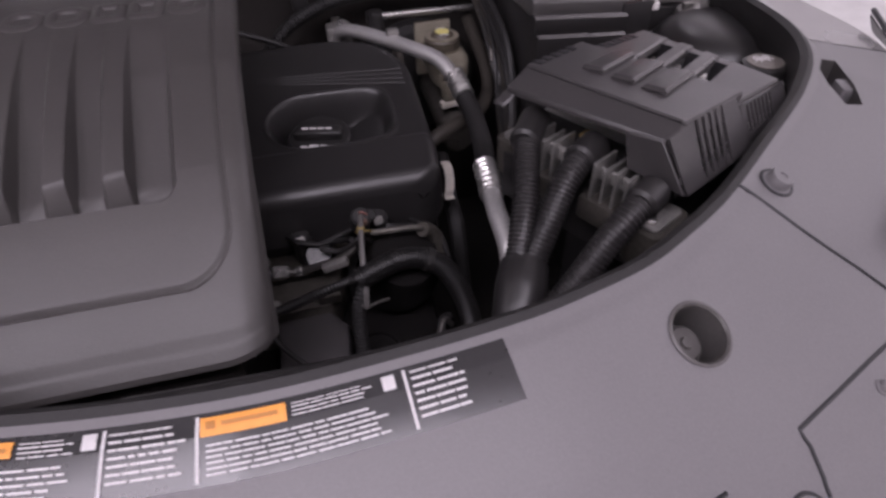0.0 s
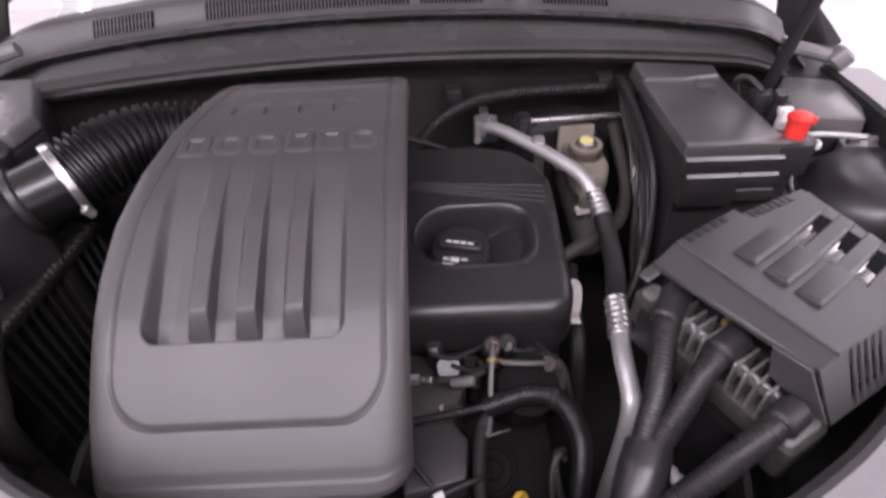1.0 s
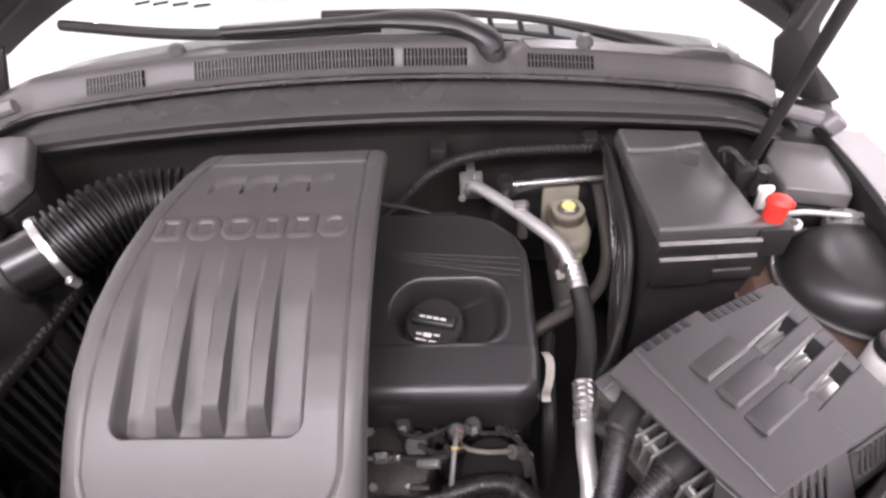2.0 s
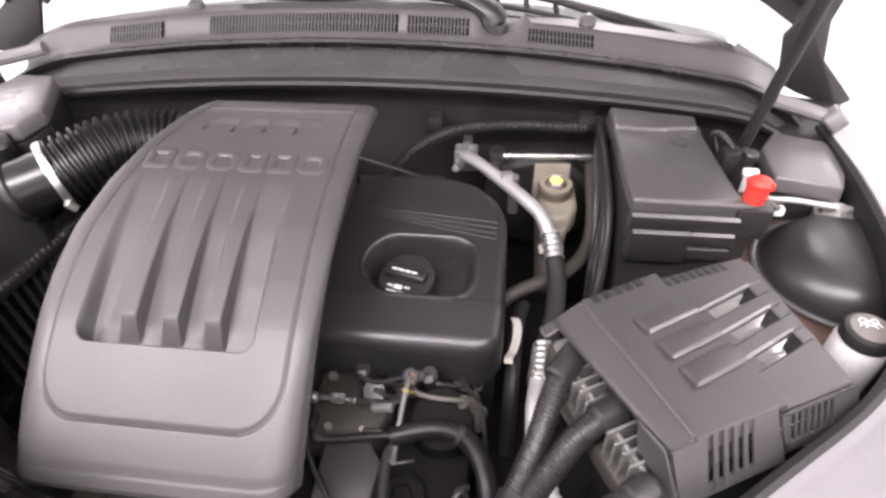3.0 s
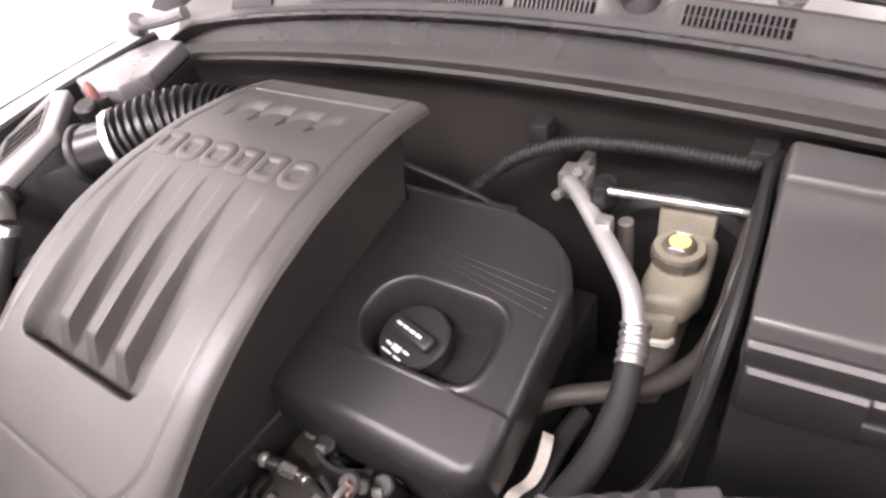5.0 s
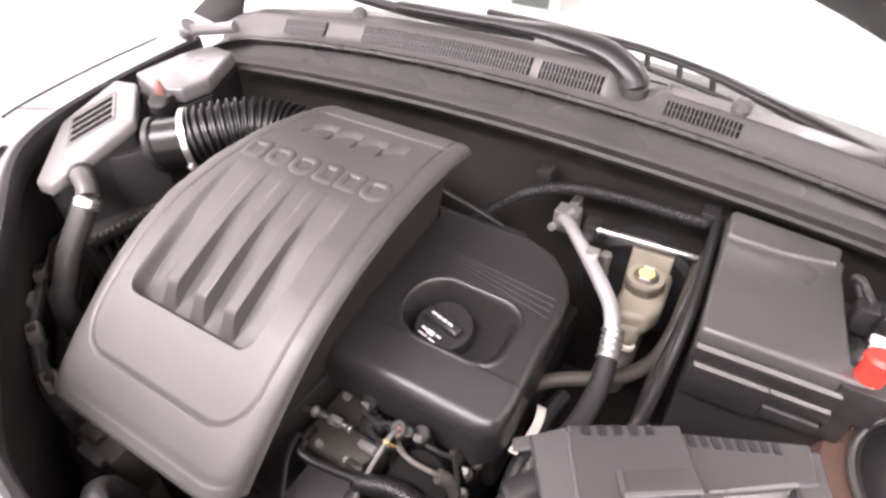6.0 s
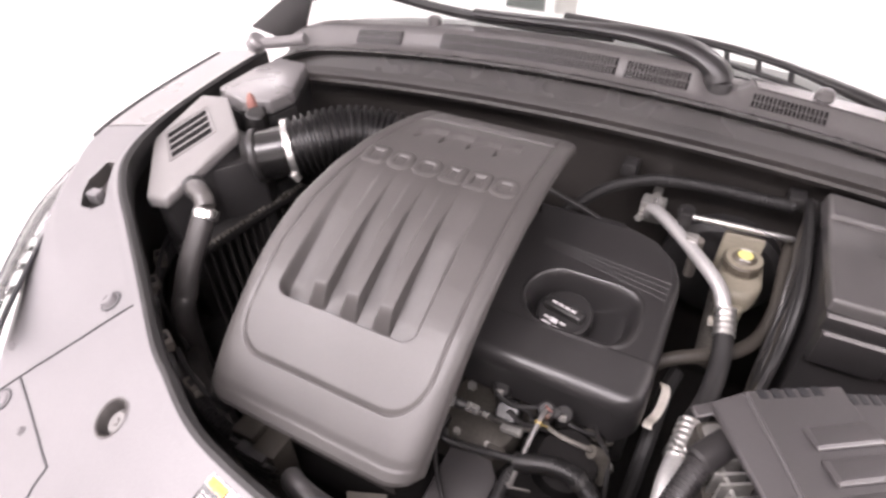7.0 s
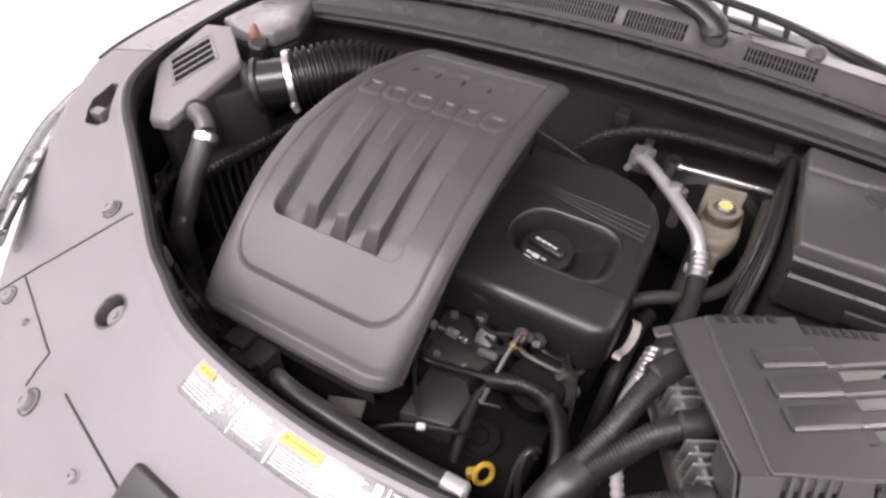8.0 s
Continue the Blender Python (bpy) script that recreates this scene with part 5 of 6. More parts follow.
part("crimp", tube([(0.3015, 0.606, 0.891), (0.306, 0.587, 0.880), (0.309, 0.568, 0.871)], 0.0165, 16, 8, 0.0018, 0.010), BRIGHT, ac, "bright crimped collar")
part("rubber_hose", tube([(0.309, 0.572, 0.872), (0.313, 0.53, 0.857), (0.309, 0.47, 0.846), (0.296, 0.41, 0.848), (0.292, 0.398, 0.850)], 0.0145, 14, 8), RUBBER, ac, "black rubber hose")
part("crimp", tube([(0.293, 0.405, 0.851), (0.290, 0.375, 0.850), (0.285, 0.345, 0.848)], 0.0165, 16, 8, 0.0025, 0.010), BRIGHT, ac, "bright crimped collar")
part("lower_pipe", tube([(0.286, 0.352, 0.849), (0.281, 0.31, 0.846), (0.281, 0.275, 0.836), (0.280, 0.256, 0.826), (0.278, 0.244, 0.80), (0.276, 0.238, 0.74), (0.27, 0.23, 0.55)], 0.0125, 14, 8), ALU, ac, "bent aluminium pipe")
blk = part("union_block", box(0.122, 0.166, 0.815, 0.850, 0.862, 0.905, 0.004), TIN, ac, "union block on the bulkhead")
part("nut", rod((0.150, 0.822, 0.90), (0.153, 0.815, 0.915), 0.009, 6), BRIGHT, blk)
part("bolt", rod((0.128, 0.81, 0.875), (0.126, 0.798, 0.878), 0.008, 6), TIN, blk)
part("service_port", lathe([(0.012, 0), (0.012, 0.018), (0.014, 0.02), (0.014, 0.035), (0, 0.037)], 16, pose(0.205, 0.775, 0.905)), BLACK, ac, "black service port cap")
part("clip", box(0.216, 0.236, 0.71, 0.725, 0.905, 0.93, 0.003), TIN, ac)
part("stand", box(0.135, 0.152, 0.845, 0.90, 0.865, 0.90, 0.002), TIN, ac)

brace = thing("brace_bar", (0.3, 0.77, 0.94), "polished steel brace bar by the bulkhead", "bar")
part("bar", tube([(0.214, 0.756, 0.939), (0.29, 0.770, 0.933), (0.366, 0.783, 0.927), (0.40, 0.789, 0.924)], 0.0055, 12, 6), BRIGHT, brace)
part("bracket", box(0.196, 0.217, 0.746, 0.772, 0.915, 0.947, 0.004), BLACK, brace)

# brake fluid reservoir
brake = thing("brake_fluid_reservoir", (0.31, 0.74, 0.75), "cream brake fluid reservoir with a dusty brown cap", "reservoir")
part("tank", prism([(0.302, 0.664), (0.348, 0.676), (0.362, 0.71), (0.358, 0.80), (0.294, 0.80), (0.292, 0.70)], 0.822, 0.868, 0.012, 3), CREAM, brake)
part("step", prism([(0.304, 0.656), (0.340, 0.664), (0.346, 0.685), (0.302, 0.68)], 0.806, 0.845, 0.008, 2), CREAM, brake)
part("back_plate", box(0.284, 0.350, 0.790, 0.803, 0.80, 0.897, 0.004), CREAM, brake)
part("neck", lathe([(0.028, 0), (0.028, 0.03), (0, 0.03)], 24, pose(0.322, 0.738, 0.862)), CREAM, brake)
bcap = part("cap", lathe([(0, 0.026), (0.016, 0.026), (0.020, 0.020), (0.029, 0.018), (0.031, 0.015), (0.031, 0.002), (0.028, 0), (0, 0)], 11, pose(0.322, 0.738, 0.872)), CAPMAT, brake, "dusty brown scalloped cap")
part("warning_mark", lathe([(0.012, 0), (0.012, 0.0012), (0, 0.0012)], 24, pose(0.322, 0.738, 0.898)), PALEYEL, bcap, "round yellow warning mark")
for k in (-1, 1):
    part("printed_mark", box(0.314, 0.330, 0.738 + k * 0.0145 - 0.001, 0.738 + k * 0.0145 + 0.001, 0.8975, 0.8988, 0), PRINT, bcap)
part("torn_label", prism([(0.300, 0.655), (0.338, 0.662), (0.344, 0.674), (0.322, 0.684), (0.298, 0.672)], 0.797, 0.806, 0.001, 1), TAGMAT, brake, "torn white label under the tank")
part("master_cylinder", rod((0.32, 0.62, 0.755), (0.32, 0.90, 0.765), 0.026, 20), CASTING, brake, "cast master cylinder")
part("sensor", rod((0.250, 0.782, 0.79), (0.248, 0.776, 0.878), 0.010, 14), GREYPL, brake, "grey pipe connector")
part("servo", lathe([(0, 0.03), (0.06, 0.03), (0.10, 0.015), (0.11, 0), (0.11, -0.03), (0, -0.03)], 36, facing((0.30, 0.86, 0.76), (0, -1, 0))), BLACK, brake, "round black brake servo")

brake.location += Vector((-0.010, -0.012, 0.014))
# hoses round the battery
tan = thing("vacuum_hose", (0.34, 0.62, 0.8), "tan rubber hose beside the battery box", "hose")
part("hose", tube([(0.378, 0.80, 0.90), (0.378, 0.74, 0.88), (0.377, 0.68, 0.86), (0.366, 0.63, 0.838), (0.335, 0.585, 0.832), (0.295, 0.555, 0.832), (0.245, 0.527, 0.825), (0.20, 0.51, 0.78)], 0.0115, 12, 10), TAN, tan)
loom = thing("battery_cable_loom", (0.39, 0.65, 0.8), "black taped cable loom beside the battery box", "cable")
rng = random.Random(3)
for k in range(5):
    o = 0.010 * k
    part("cable", tube([(0.384 + 0.3 * o, 0.850 - o, 0.965), (0.380 + 0.2 * o, 0.79 - o, 0.985 - o), (0.386, 0.70 - o, 0.965 - 2 * o), (0.388 - 0.3 * o, 0.61 - o, 0.93 - 2.6 * o), (0.384 - 0.4 * o, 0.56 - o, 0.86 - 2 * o), (0.375 - o, 0.52 - o, 0.74)], 0.006 + 0.004 * rng.random(), 8, 8), (RUBBER, BLACK, TAN, BLACK, RUBBER)[k], loom)
for k in range(6):
    a, b, c = rng.random(), rng.random(), rng.random()
    part("cable", tube([(0.386 + 0.006 * a, 0.835, 0.975 - 0.01 * b), (0.376 + 0.01 * b, 0.76, 0.965 - 0.02 * c), (0.370 + 0.014 * c, 0.69, 0.935 - 0.03 * a), (0.372 + 0.012 * a, 0.62, 0.90 - 0.05 * b), (0.368 + 0.014 * b, 0.57, 0.84 - 0.05 * c), (0.36 + 0.02 * c, 0.53, 0.72)], 0.0028 + 0.002 * a, 8, 8), (BLACK, RUBBER, HOSE, TAN, BLACK, HOSE)[k], loom)
part("paper_tag", box(0.3755, 0.3785, 0.645, 0.653, 0.875, 0.905, 0), TAGMAT, loom, "small white tag")

cable = thing("bulkhead_cable", (0.18, 0.84, 0.95), "black corrugated cable along the bulkhead", "cable")
part("sleeve", tube([(-0.06, 0.80, 0.80), (-0.02, 0.795, 0.845), (0.015, 0.79, 0.885), (0.06, 0.815, 0.918), (0.12, 0.838, 0.938), (0.18, 0.846, 0.946), (0.25, 0.848, 0.949), (0.31, 0.848, 0.949), (0.367, 0.845, 0.951)], 0.0115, 12, 10, 0.0016, 0.006), RUBBER, cable)
for x, y, z in ((0.366, 0.846, 0.955), (0.085, 0.842, 0.946)):
    part("clip", box(x - 0.014, x + 0.014, y - 0.006, y + 0.03, z - 0.010, z + 0.016, 0.003), BLACK, cable, "black plastic clip")
part("thin_cable", tube([(-0.05, 0.675, 0.985), (-0.009, 0.688, 0.962), (0.03, 0.701, 0.940), (0.066, 0.711, 0.918), (0.085, 0.705, 0.912)], 0.0042, 10, 8), SATIN, cable, "thin black cable")

# battery terminals
post = thing("jump_terminal", (0.58, 0.6, 0.96), "battery terminal with a bright red cap", "terminal")
part("cap", lathe([(0, -0.022), (0.0150, -0.022), (0.0158, 0.002), (0.0184, 0.004), (0.0184, 0.009), (0.0140, 0.014), (0.004, 0.016), (0, 0.016)], 12, pose(0.581, 0.594, 1.008, -6, 4)), RED, post)
part("lug", box(0.590, 0.597, 0.580, 0.588, 1.010, 1.022, 0.002), RED, post, "small red lug")
part("pad", box(0.556, 0.606, 0.57, 0.62, 0.93, 0.983, 0.004), BLACK, post)
clampt = thing("battery_clamp", (0.58, 0.66, 0.96), "bright metal battery clamp with black connector", "terminal")
part("clamp", join(box(0.580, 0.592, 0.634, 0.650, 0.950, 1.004, 0.003), box(0.575, 0.597, 0.638, 0.648, 0.996, 1.006, 0.002)), WHITEP, clampt, "pale clamp body")
part("stud", rod((0.585, 0.655, 0.985), (0.600, 0.625, 0.99), 0.006, 6), BRIGHT, clampt)
part("connector", join(rod((0.592, 0.685, 0.96), (0.595, 0.682, 1.006), 0.0095, 16), rod((0.5945, 0.6825, 0.998), (0.5955, 0.681, 1.012), 0.0118, 8, 0.002)), BLACK, clampt, "black round connector")
part("lead", tube([(0.575, 0.70, 1.005), (0.560, 0.725, 1.015), (0.556, 0.75, 1.0), (0.575, 0.77, 0.96)], 0.0052, 10, 8, 0.001, 0.005), HOSE, clampt, "short black corrugated lead")
part("connector", box(0.560, 0.585, 0.685, 0.715, 0.965, 1.005, 0.005), BLACK, clampt)
lever = thing("metal_link", (0.65, 0.63, 0.95), "bright metal link behind the terminal", "link")
part("link", tube([(0.600, 0.602, 0.985), (0.625, 0.625, 0.966), (0.66, 0.634, 0.960), (0.72, 0.628, 0.955)], 0.0045, 10, 6), ALU, lever)
part("fork", box(0.618, 0.634, 0.597, 0.612, 0.955, 0.968, 0.003), WHITEP, lever, "pale fork end")
part("stem", rod((0.60, 0.60, 0.98), (0.628, 0.604, 0.962), 0.006, 10), CASTING, lever)

# control unit and its loom
ecu = thing("engine_control_unit", (0.42, 0.28, 0.85), "finned aluminium control unit under the cover", "control unit")
part("case", moved(box(0.045, 0.265, 0.005, 0.185, 0.925, 0.955, 0.004), EM), RAWALU, ecu)
for k in range(8):
    part("fin", moved(box(0.13, 0.255, 0.03 + 0.018 * k, 0.034 + 0.018 * k, 0.955, 0.966, 0.001, 1), EM), RAWALU, ecu, "cooling fin")
part("header", moved(box(0.021, 0.05, -0.004, 0.185, 0.905, 0.966, 0.006), EM), BLACK, ecu, "black connector header")
for v0, v1, n in ((0.012, 0.062, 4), (0.088, 0.140, 4)):
    ledge = part("connector_ledge", moved(box(-0.020, 0.022, v0 - 0.006, v1 + 0.006, 0.905, 0.934, 0.005), EM), KHAKI, ecu, "dusty cast ledge")
    for k in range(n):
        v = v0 + (v1 - v0) * (k + 0.5) / n
        part("fin", moved(box(-0.016, 0.020, v - 0.0016, v + 0.0016, 0.930, 0.972 + 0.003 * (k % 2), 0.0006, 1), EM), TIN, ledge, "bright upright fin")
    part("cross_bar", moved(box(-0.005, -0.0005, v0 - 0.001, v1 + 0.001, 0.952, 0.966, 0.0006, 1), EM), TIN, ledge, "bright bar across the fins")
part("brass_tab", moved(box(0.022, 0.036, 0.096, 0.103, 0.965, 0.973, 0.001), EM), BRASS, ecu, "brassy tab")
part("tray", moved(box(0.0, 0.27, 0.0, 0.19, 0.86, 0.924, 0.004), EM), BLACK, ecu, "black tray")
part("tray_leg", moved(box(0.05, 0.09, 0.05, 0.12, 0.385, 0.861, 0.004), EM), BLACK, ecu, "leg of the tray")
for u0, u1, v0, v1, z in ((-0.026, 0.036, -0.030, 0.008, 0.934), (0.002, 0.040, 0.172, 0.206, 0.934)):
    end = part("end_block", moved(prism(rounded(u0, u1, v0, v1, 0.010, 4), z - 0.045, z, 0.003), EM), KHAKI, ecu, "dusty cast end block")
    part("end_plate", moved(prism(rounded(u0 + 0.006, u1 - 0.006, v0 + 0.006, v1 - 0.006, 0.008, 4), z, z + 0.004, 0.0012), EM), TIN, end, "rubbed plate on the end block")
    if v0 < 0:
        part("screw", moved(rod((u0 + 0.016, (v0 + v1) / 2, z), (u0 + 0.016, (v0 + v1) / 2, z + 0.009), 0.006, 6, 0.001), EM), BRIGHT, end, "bright screw")

wl = thing("control_unit_loom", (0.25, 0.15, 0.7), "three corrugated cable sleeves meeting in a rubber boot", "cable loom")
part("boot", tube([(0.262, 0.165, 0.895), (0.250, 0.140, 0.885), (0.238, 0.115, 0.868), (0.230, 0.095, 0.83)], lambda s: 0.026 - 0.006 * abs(s - 0.3), 16, 8), HOSE, wl, "grey rubber boot")
part("trunk_sleeve", tube([(0.235, 0.11, 0.86), (0.222, 0.09, 0.80), (0.205, 0.085, 0.70), (0.19, 0.09, 0.5)], 0.024, 14, 8, 0.003, 0.009), RUBBER, wl)
for pts in ([(0.250, 0.155, 0.895), (0.272, 0.20, 0.932), (0.288, 0.245, 0.958), (0.302, 0.280, 0.972), (0.320, 0.305, 0.975)],
            [(0.262, 0.155, 0.893), (0.290, 0.180, 0.932), (0.315, 0.205, 0.960), (0.342, 0.225, 0.973), (0.36, 0.238, 0.975)],
            [(0.252, 0.105, 0.865), (0.290, 0.112, 0.912), (0.330, 0.128, 0.952), (0.365, 0.145, 0.970), (0.38, 0.155, 0.972)]):
    sl = part("sleeve", tube(pts, 0.0140, 14, 10, 0.0013, 0.0046), HOSE, wl, "corrugated cable sleeve")
    a, b = Vector(pts[-2]), Vector(pts[-1])
    part("plug", rod(a - (b - a) * 0.6, b, 0.0165, 14), HOSE, sl, "smooth plug end")
foil = part("foil_sleeve", tube([(0.292, 0.275, 0.788), (0.298, 0.258, 0.780), (0.318, 0.222, 0.755), (0.342, 0.190, 0.735), (0.352, 0.165, 0.66)], 0.0095, 12, 10, 0.0016, 0.011), WHITEP, wl, "crinkled pale foil sleeve")
part("bracket", tube([(0.200, 0.235, 0.76), (0.188, 0.225, 0.765), (0.186, 0.20, 0.75), (0.20, 0.17, 0.70)], 0.005, 8, 6), HOSE, wl)

tag = thing("paper_tag", (0.25, 0.53, 0.7), "creased white paper tag on a cable", "tag")
part("strip", sheet(lambda u, v: Vector((0.244 + 0.013 * u + 0.006 * math.sin(5 * v), 0.490 - 0.083 * v, 0.810 - 0.016 * v + 0.009 * math.sin(8 * v))), 3, 14, 0.0012), TAGMAT, tag)
part("cable", tube([(0.266, 0.55, 0.778), (0.258, 0.51, 0.776), (0.254, 0.45, 0.770), (0.252, 0.40, 0.752), (0.25, 0.35, 0.65)], 0.012, 10, 8), RUBBER, tag, "black cable")

# right hand corner: suspension tower, tanks
tower = thing("suspension_tower", (0.70, 0.54, 0.5), "glossy black domed suspension tower", "suspension tower")
part("dome", lathe([(0, 0.042), (0.035, 0.041), (0.065, 0.037), (0.086, 0.027), (0.100, 0.010), (0.106, -0.004), (0.108, -0.012), (0.117, -0.015), (0.117, -0.019), (0.108, -0.022), (0.108, -0.25)], 48, pose(0.720, 0.553, 0.905)), SATIN, tower)
part("bead", tube([(0.720 + 0.117 * math.cos(a), 0.553 + 0.117 * math.sin(a), 0.892) for a in [radians(95 + 10 * k) for k in range(22)]], 0.0042, 8, 3), LIDMAT, tower, "rolled bead round the tower")
tank = thing("coolant_tank", (0.60, 0.48, 0.6), "stained brown translucent coolant tank", "tank")


def tank_at(u, r, z):
    a = radians(85 + 195 * u)
    return Vector((0.720 + r * math.cos(a), 0.553 + r * math.sin(a), z))


def tank_fn(u, v):
    k = 0.006 * math.sin(9 * u)
    if v < 0.4:
        e = v / 0.4
        return tank_at(u, 0.110 + (0.040 + k) * e, 0.884 - 0.010 * e * e)
    e = (v - 0.4) / 0.6
    return tank_at(u, 0.150 + k + 0.008 * math.sin(math.pi * min(1, e * 3)), 0.874 - 0.30 * e)


part("tank", sheet(tank_fn, 44, 24), BROWN, tank)
part("seam", tube([tank_at(k / 30, 0.160 + 0.006 * math.sin(9 * k / 30), 0.838) for k in range(31)], 0.003, 6, 2), BROWN, tank, "moulding seam")
ccap = thing("coolant_filler", (0.738, 0.648, 0.85), "worn pale screw cap on a black filler neck", "filler neck")
part("neck", rod((0.736, 0.650, 0.80), (0.736, 0.650, 0.915), 0.026, 20), BLACK, ccap)
part("cap", lathe([(0, 0.020), (0.012, 0.020), (0.015, 0.012), (0.028, 0.010), (0.033, 0.006), (0.033, -0.012), (0, -0.012)], 10, pose(0.738, 0.648, 0.922)), TIN, ccap)
part("lug", box(0.71, 0.766, 0.642, 0.654, 0.928, 0.942, 0.003), TIN, ccap)
wash = thing("washer_bottle_neck", (0.669, 0.386, 0.7), "white washer bottle neck with a printed cap", "bottle")
part("neck", lathe([(0.026, -0.22), (0.031, -0.08), (0.0315, -0.02), (0.028, -0.014), (0, -0.014)], 28, pose(0.669, 0.386, 0.950)), WHITEP, wash)
wcap = part("cap", lathe([(0, 0.004), (0.024, 0.004), (0.028, 0.002), (0.030, -0.003), (0.030, -0.012), (0.027, -0.014)], 30, pose(0.669, 0.386, 0.952)), BLACK, wash, "black cap with a grey printed top")
part("top_disc", lathe([(0.023, 0.0), (0.023, 0.001), (0, 0.001)], 28, pose(0.669, 0.386, 0.9565)), GREYPL, wcap, "grey top")
for cx, cy, r, a0, a1 in ((0.669, 0.383, 0.013, 20, 160), (0.669, 0.383, 0.007, 20, 160), (0.663, 0.396, 0.0048, 0, 340), (0.676, 0.396, 0.004, 0, 340)):
    part("printed_mark", tube([(cx + r * math.cos(radians(a0 + (a1 - a0) * k / 10)), cy + r * math.sin(radians(a0 + (a1 - a0) * k / 10)), 0.9578) for k in range(11)], 0.0009, 6, 2), PRINT, wcap)


def corner_box(name, poly, z, label, lid=LIDMAT):
    b = thing(name, (poly[0][0], poly[0][1], z - 0.2), label, "cover")
    part("lid", prism(poly, z - 0.030, z, 0.005, 3, 0.97), lid, b)
    part("body", prism([(x * 0.998, y * 0.998) for x, y in poly], z - 0.30, z - 0.032, 0.004), BLACK, b)


corner_box("fuse_box", [(0.652, 0.700), (0.750, 0.675), (0.785, 0.76), (0.770, 0.820), (0.690, 0.845), (0.655, 0.79)], 0.957, "satin black fuse box in the bay's corner", FUSELID)
corner_box("tower_cover", [(-0.74, 0.642), (-0.646, 0.613), (-0.595, 0.64), (-0.586, 0.70), (-0.653, 0.831), (-0.729, 0.832), (-0.745, 0.765)], 1.032, "shiny grey cover over the suspension tower", TOWERM)

# air intake
GM = Matrix.Translation((-0.6805, 0.500, 0)) @ pose(0, 0, 0, 0, 0, 53)
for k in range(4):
    # uncut lid: black strips on top paint the slots' shade
    part("lid_slot_shade", ab_tilt(moved(box(-0.040, 0.040, -0.048 + 0.025 * k, -0.032 + 0.025 * k, 0.970, 0.9765, 0.0005, 1), GM)), DEEP, air_box, "dark strip laid on the lid for a slot's shade")
part("lid_frame", ab_tilt(moved(join(box(-0.047, -0.043, -0.057, 0.057, 0.972, 0.978, 0.001, 1), box(0.043, 0.047, -0.057, 0.057, 0.972, 0.978, 0.001, 1), box(-0.0429, 0.0429, -0.057, -0.053, 0.972, 0.978, 0.001, 1), box(-0.0429, 0.0429, 0.053, 0.057, 0.972, 0.978, 0.001, 1)), GM)), GREYLID, air_box, "raised frame of the grille")
rng = random.Random(8)
for k in range(24):
    f = k / 23
    e = 0.0035 + 0.002 * rng.random()
    part("clip_tooth", box(-0.552 + 0.03 * f - e, -0.552 + 0.03 * f + e, 0.352 + 0.25 * f - 0.0035, 0.352 + 0.25 * f + 0.0035, 0.866, 0.878 + 0.004 * rng.random(), 0.0015, 1), KHAKI, air_box, "small tooth of the lower flange")
for k in range(14):
    f = k / 13
    part("box_rib", box(-0.556 + 0.03 * f, -0.550 + 0.03 * f, 0.352 + 0.25 * f - 0.003, 0.352 + 0.25 * f + 0.003, 0.62, 0.858, 0.001, 1), CAVITY, air_box, "upright rib of the lower half")
part("flange", prism([(-0.60, 0.34), (-0.548, 0.345), (-0.515, 0.61), (-0.57, 0.62)], 0.858, 0.874, 0.003), BLACK, air_box, "lower flange")

duct = thing("intake_duct", (-0.45, 0.63, 0.9), "black corrugated air intake duct", "air duct")
part("outlet", tube([(-0.532, 0.527, 0.984), (-0.505, 0.546, 0.988), (-0.475, 0.567, 0.993)], 0.047, 28, 8), WETBLACK, duct, "shiny black outlet")
part("outlet_flange", rod((-0.541, 0.521, 0.983), (-0.529, 0.529, 0.985), 0.0515, 30, 0.003), BLACK, duct, "raised flange of the outlet")
part("outlet_box", prism([(-0.602, 0.415), (-0.556, 0.470), (-0.526, 0.520), (-0.560, 0.574), (-0.650, 0.590)], 0.70, 0.985, 0.006), BLACK, duct, "dark box wall behind the outlet")
part("bellows", tube([(-0.487, 0.560, 0.992), (-0.450, 0.600, 1.0), (-0.415, 0.640, 1.0), (-0.37, 0.672, 0.99), (-0.31, 0.69, 0.975), (-0.25, 0.69, 0.95)], 0.056, 32, 10, 0.0085, 0.0125), BELLOWS, duct, "corrugated rubber bellows")
ax = Vector((0.042, 0.038, 0.006)).normalized()
cl = part("clamp", rod(Vector((-0.487, 0.560, 0.992)) - ax * 0.005, Vector((-0.487, 0.560, 0.992)) + ax * 0.007, 0.0575, 32, 0.001), BRIGHT, duct, "bright steel hose clamp")
part("screw", rod((-0.447, 0.525, 0.955), (-0.453, 0.520, 0.972), 0.007, 10), TIN, cl, "clamp screw")
sens = part("flow_sensor", box(-0.628, -0.592, 0.588, 0.622, 0.985, 1.03, 0.004), BLACK, duct, "black air flow sensor")
part("sensor_tip", lathe([(0.009, 0), (0.010, 0.010), (0.007, 0.024), (0.003, 0.031), (0, 0.032)], 14, pose(-0.612, 0.607, 1.028)), DULLRED, sens, "faded red locking tip")
part("sensor_base", rod((-0.575, 0.575, 1.015), (-0.568, 0.570, 1.045), 0.018, 14), BLACK, sens, "round sensor base")

breather = thing("breather_hose", (-0.47, 0.33, 0.8), "grey breather hose with a bright clamp", "hose")
part("elbow", tube([(-0.592, 0.410, 0.968), (-0.572, 0.396, 0.982), (-0.548, 0.384, 0.990), (-0.526, 0.376, 0.986), (-0.514, 0.366, 0.974)], 0.017, 14, 8), GREYHOSE, breather, "plastic elbow")
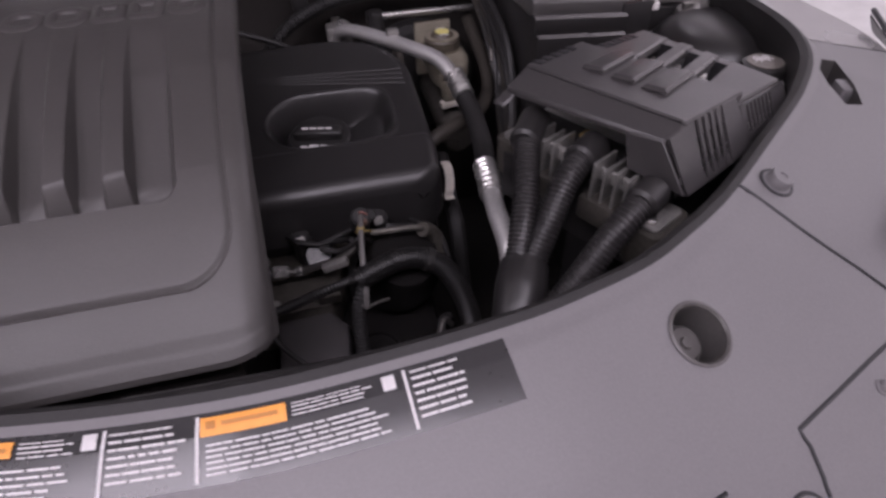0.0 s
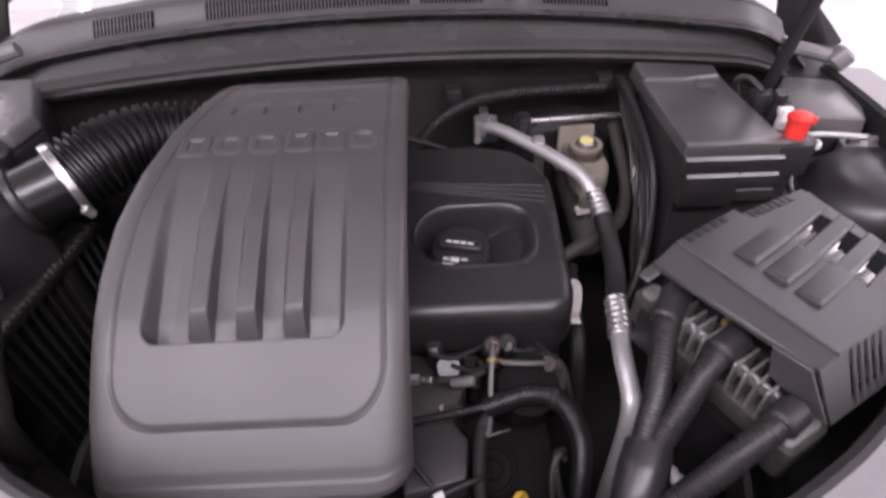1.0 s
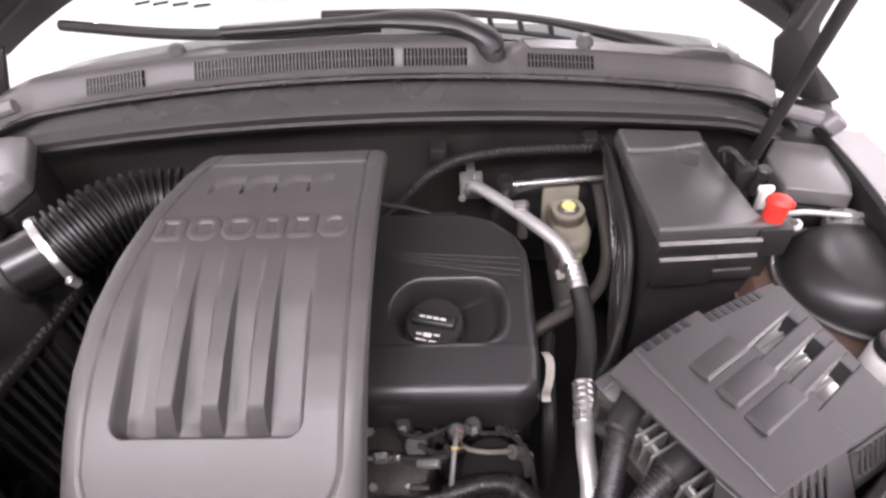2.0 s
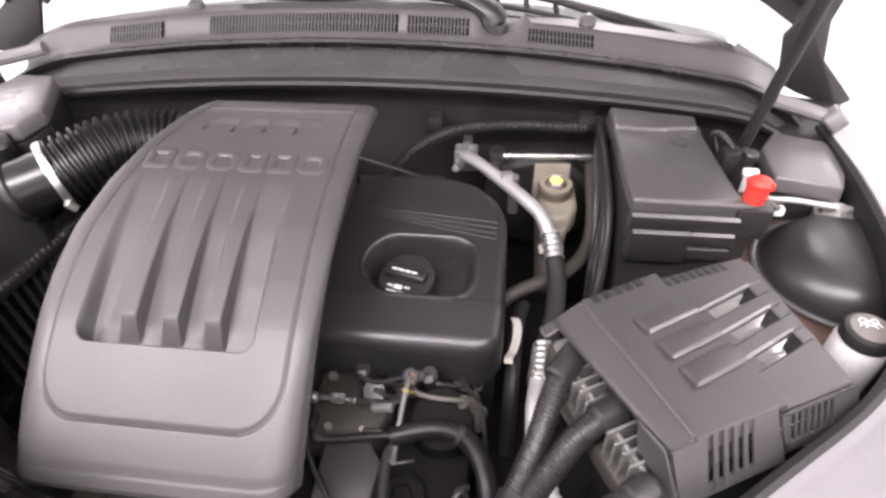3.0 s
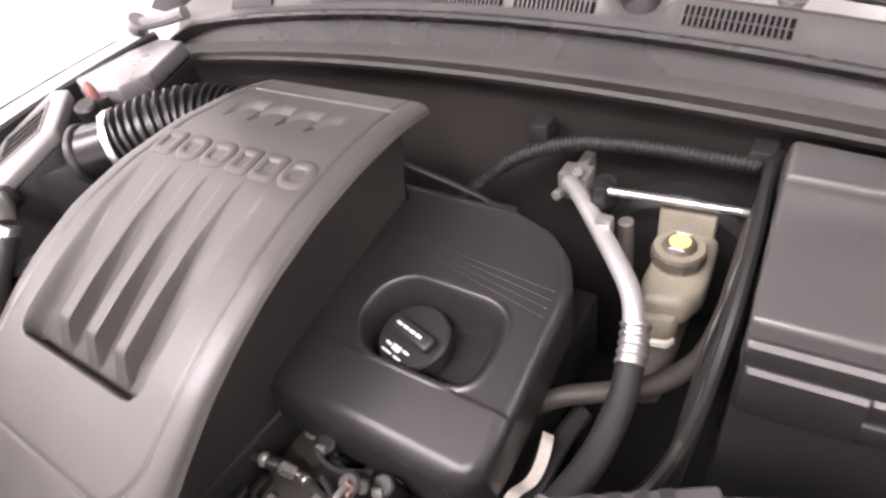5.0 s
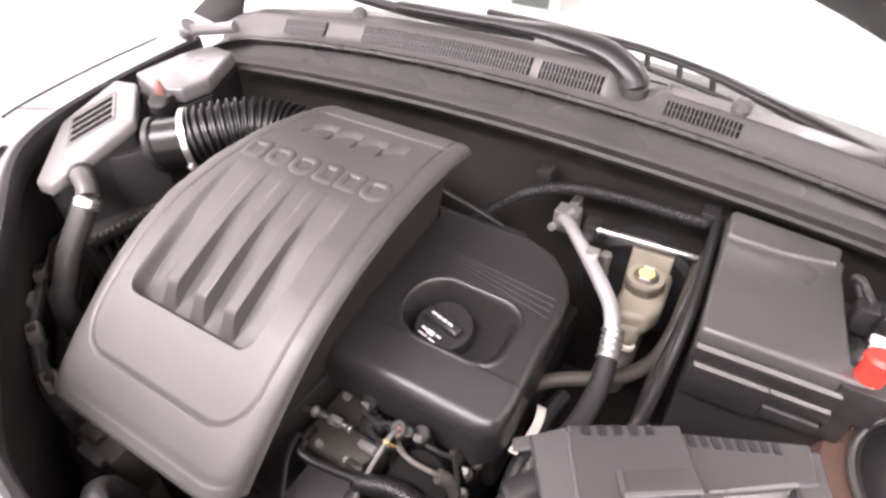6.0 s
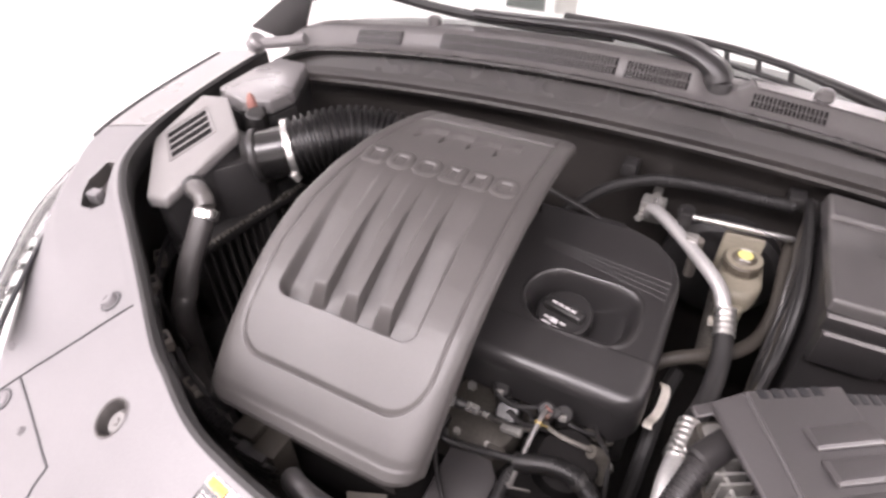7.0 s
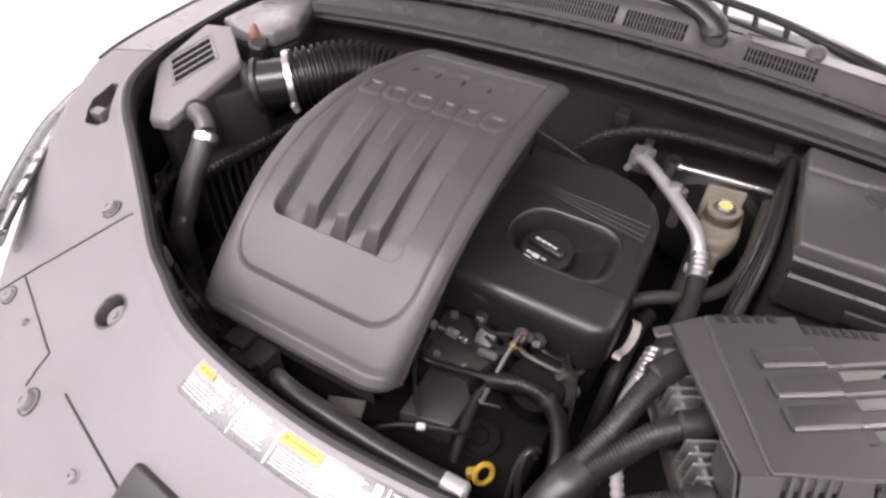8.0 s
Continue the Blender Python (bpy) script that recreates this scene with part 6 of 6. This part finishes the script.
for f in (0.45, 0.78):
    a = Vector((-0.588, 0.407, 0.972)).lerp(Vector((-0.548, 0.384, 0.990)), f)
    part("collar", rod(a, a + Vector((0.008, -0.005, 0.004)), 0.0215, 16), BLACK, breather, "raised collar")
part("clamp", rod((-0.513, 0.366, 0.972), (-0.509, 0.352, 0.957), 0.0215, 18), BRIGHT, breather, "bright spring clamp")
part("hose", tube([(-0.512, 0.360, 0.968), (-0.509, 0.335, 0.942), (-0.509, 0.302, 0.905), (-0.507, 0.272, 0.86), (-0.505, 0.25, 0.80), (-0.50, 0.24, 0.5)], 0.0195, 14, 8), DARKHOSE, breather, "grey rubber hose")


# wiring and brackets low in the bay
low_loom = thing("bay_wiring_loom", (-0.5, 0.2, 0.7), "dusty black wiring loom with grey plugs low in the bay", "cable loom")
part("sleeve", tube([(-0.74, 0.47, 0.78), (-0.69, 0.38, 0.80), (-0.62, 0.29, 0.815), (-0.53, 0.215, 0.82), (-0.42, 0.16, 0.815), (-0.33, 0.135, 0.80), (-0.28, 0.14, 0.74)], 0.011, 10, 10, 0.0015, 0.005), HOSE, low_loom)
part("thin_cable", tube([(-0.71, 0.45, 0.83), (-0.66, 0.36, 0.85), (-0.60, 0.285, 0.84), (-0.55, 0.25, 0.81), (-0.48, 0.22, 0.78)], 0.004, 8, 8), BLACK, low_loom)
part("thin_cable", tube([(-0.45, 0.19, 0.83), (-0.40, 0.165, 0.845), (-0.35, 0.15, 0.83), (-0.33, 0.16, 0.78)], 0.004, 8, 8), BLACK, low_loom)
for x, y, z, a in ((-0.655, 0.335, 0.83, 40), (-0.60, 0.275, 0.835, 35), (-0.475, 0.19, 0.835, 25), (-0.375, 0.152, 0.825, 15)):
    plug = part("plug", moved(box(-0.018, 0.018, -0.010, 0.010, -0.012, 0.010, 0.003), pose(x, y, z, 0, 0, -a)), GREYPL, low_loom, "grey plug")
    part("latch", moved(box(-0.006, 0.006, -0.006, 0.006, 0.009, 0.014, 0.001, 1), pose(x, y, z, 0, 0, -a)), BLACK, plug)
for x, y, z in ((-0.70, 0.41, 0.845), (-0.545, 0.228, 0.838)):
    part("clip", moved(box(-0.014, 0.014, -0.004, 0.004, -0.03, 0.008, 0.001, 1), pose(x, y, z, 0, 0, -40)), TIN, low_loom, "zinc clip")
beam = thing("front_support_beam", (-0.4, 0.12, 0.5), "dusty black support beam under the front edge of the bay", "beam")
part("beam", tube([(-0.70, 0.40, 0.74), (-0.60, 0.30, 0.74), (-0.46, 0.205, 0.74), (-0.32, 0.14, 0.735), (-0.15, 0.095, 0.73), (0.06, 0.085, 0.73), (0.22, 0.10, 0.72)], 0.028, 10, 10), BULK, beam)
for x, y in ((-0.60, 0.30), (-0.32, 0.14), (0.06, 0.085)):
    part("foot", box(x - 0.02, x + 0.02, y - 0.015, y + 0.015, 0.385, 0.735, 0.004), BLACK, beam)

# finned rubber mount below the cover's edge
for k in range(5):
    part("mount_fin", box(-0.256, -0.206, 0.106, 0.124, 0.742 + 0.016 * k, 0.750 + 0.016 * k, 0.002, 2), BLACK, engine, "thin black rubber fin")
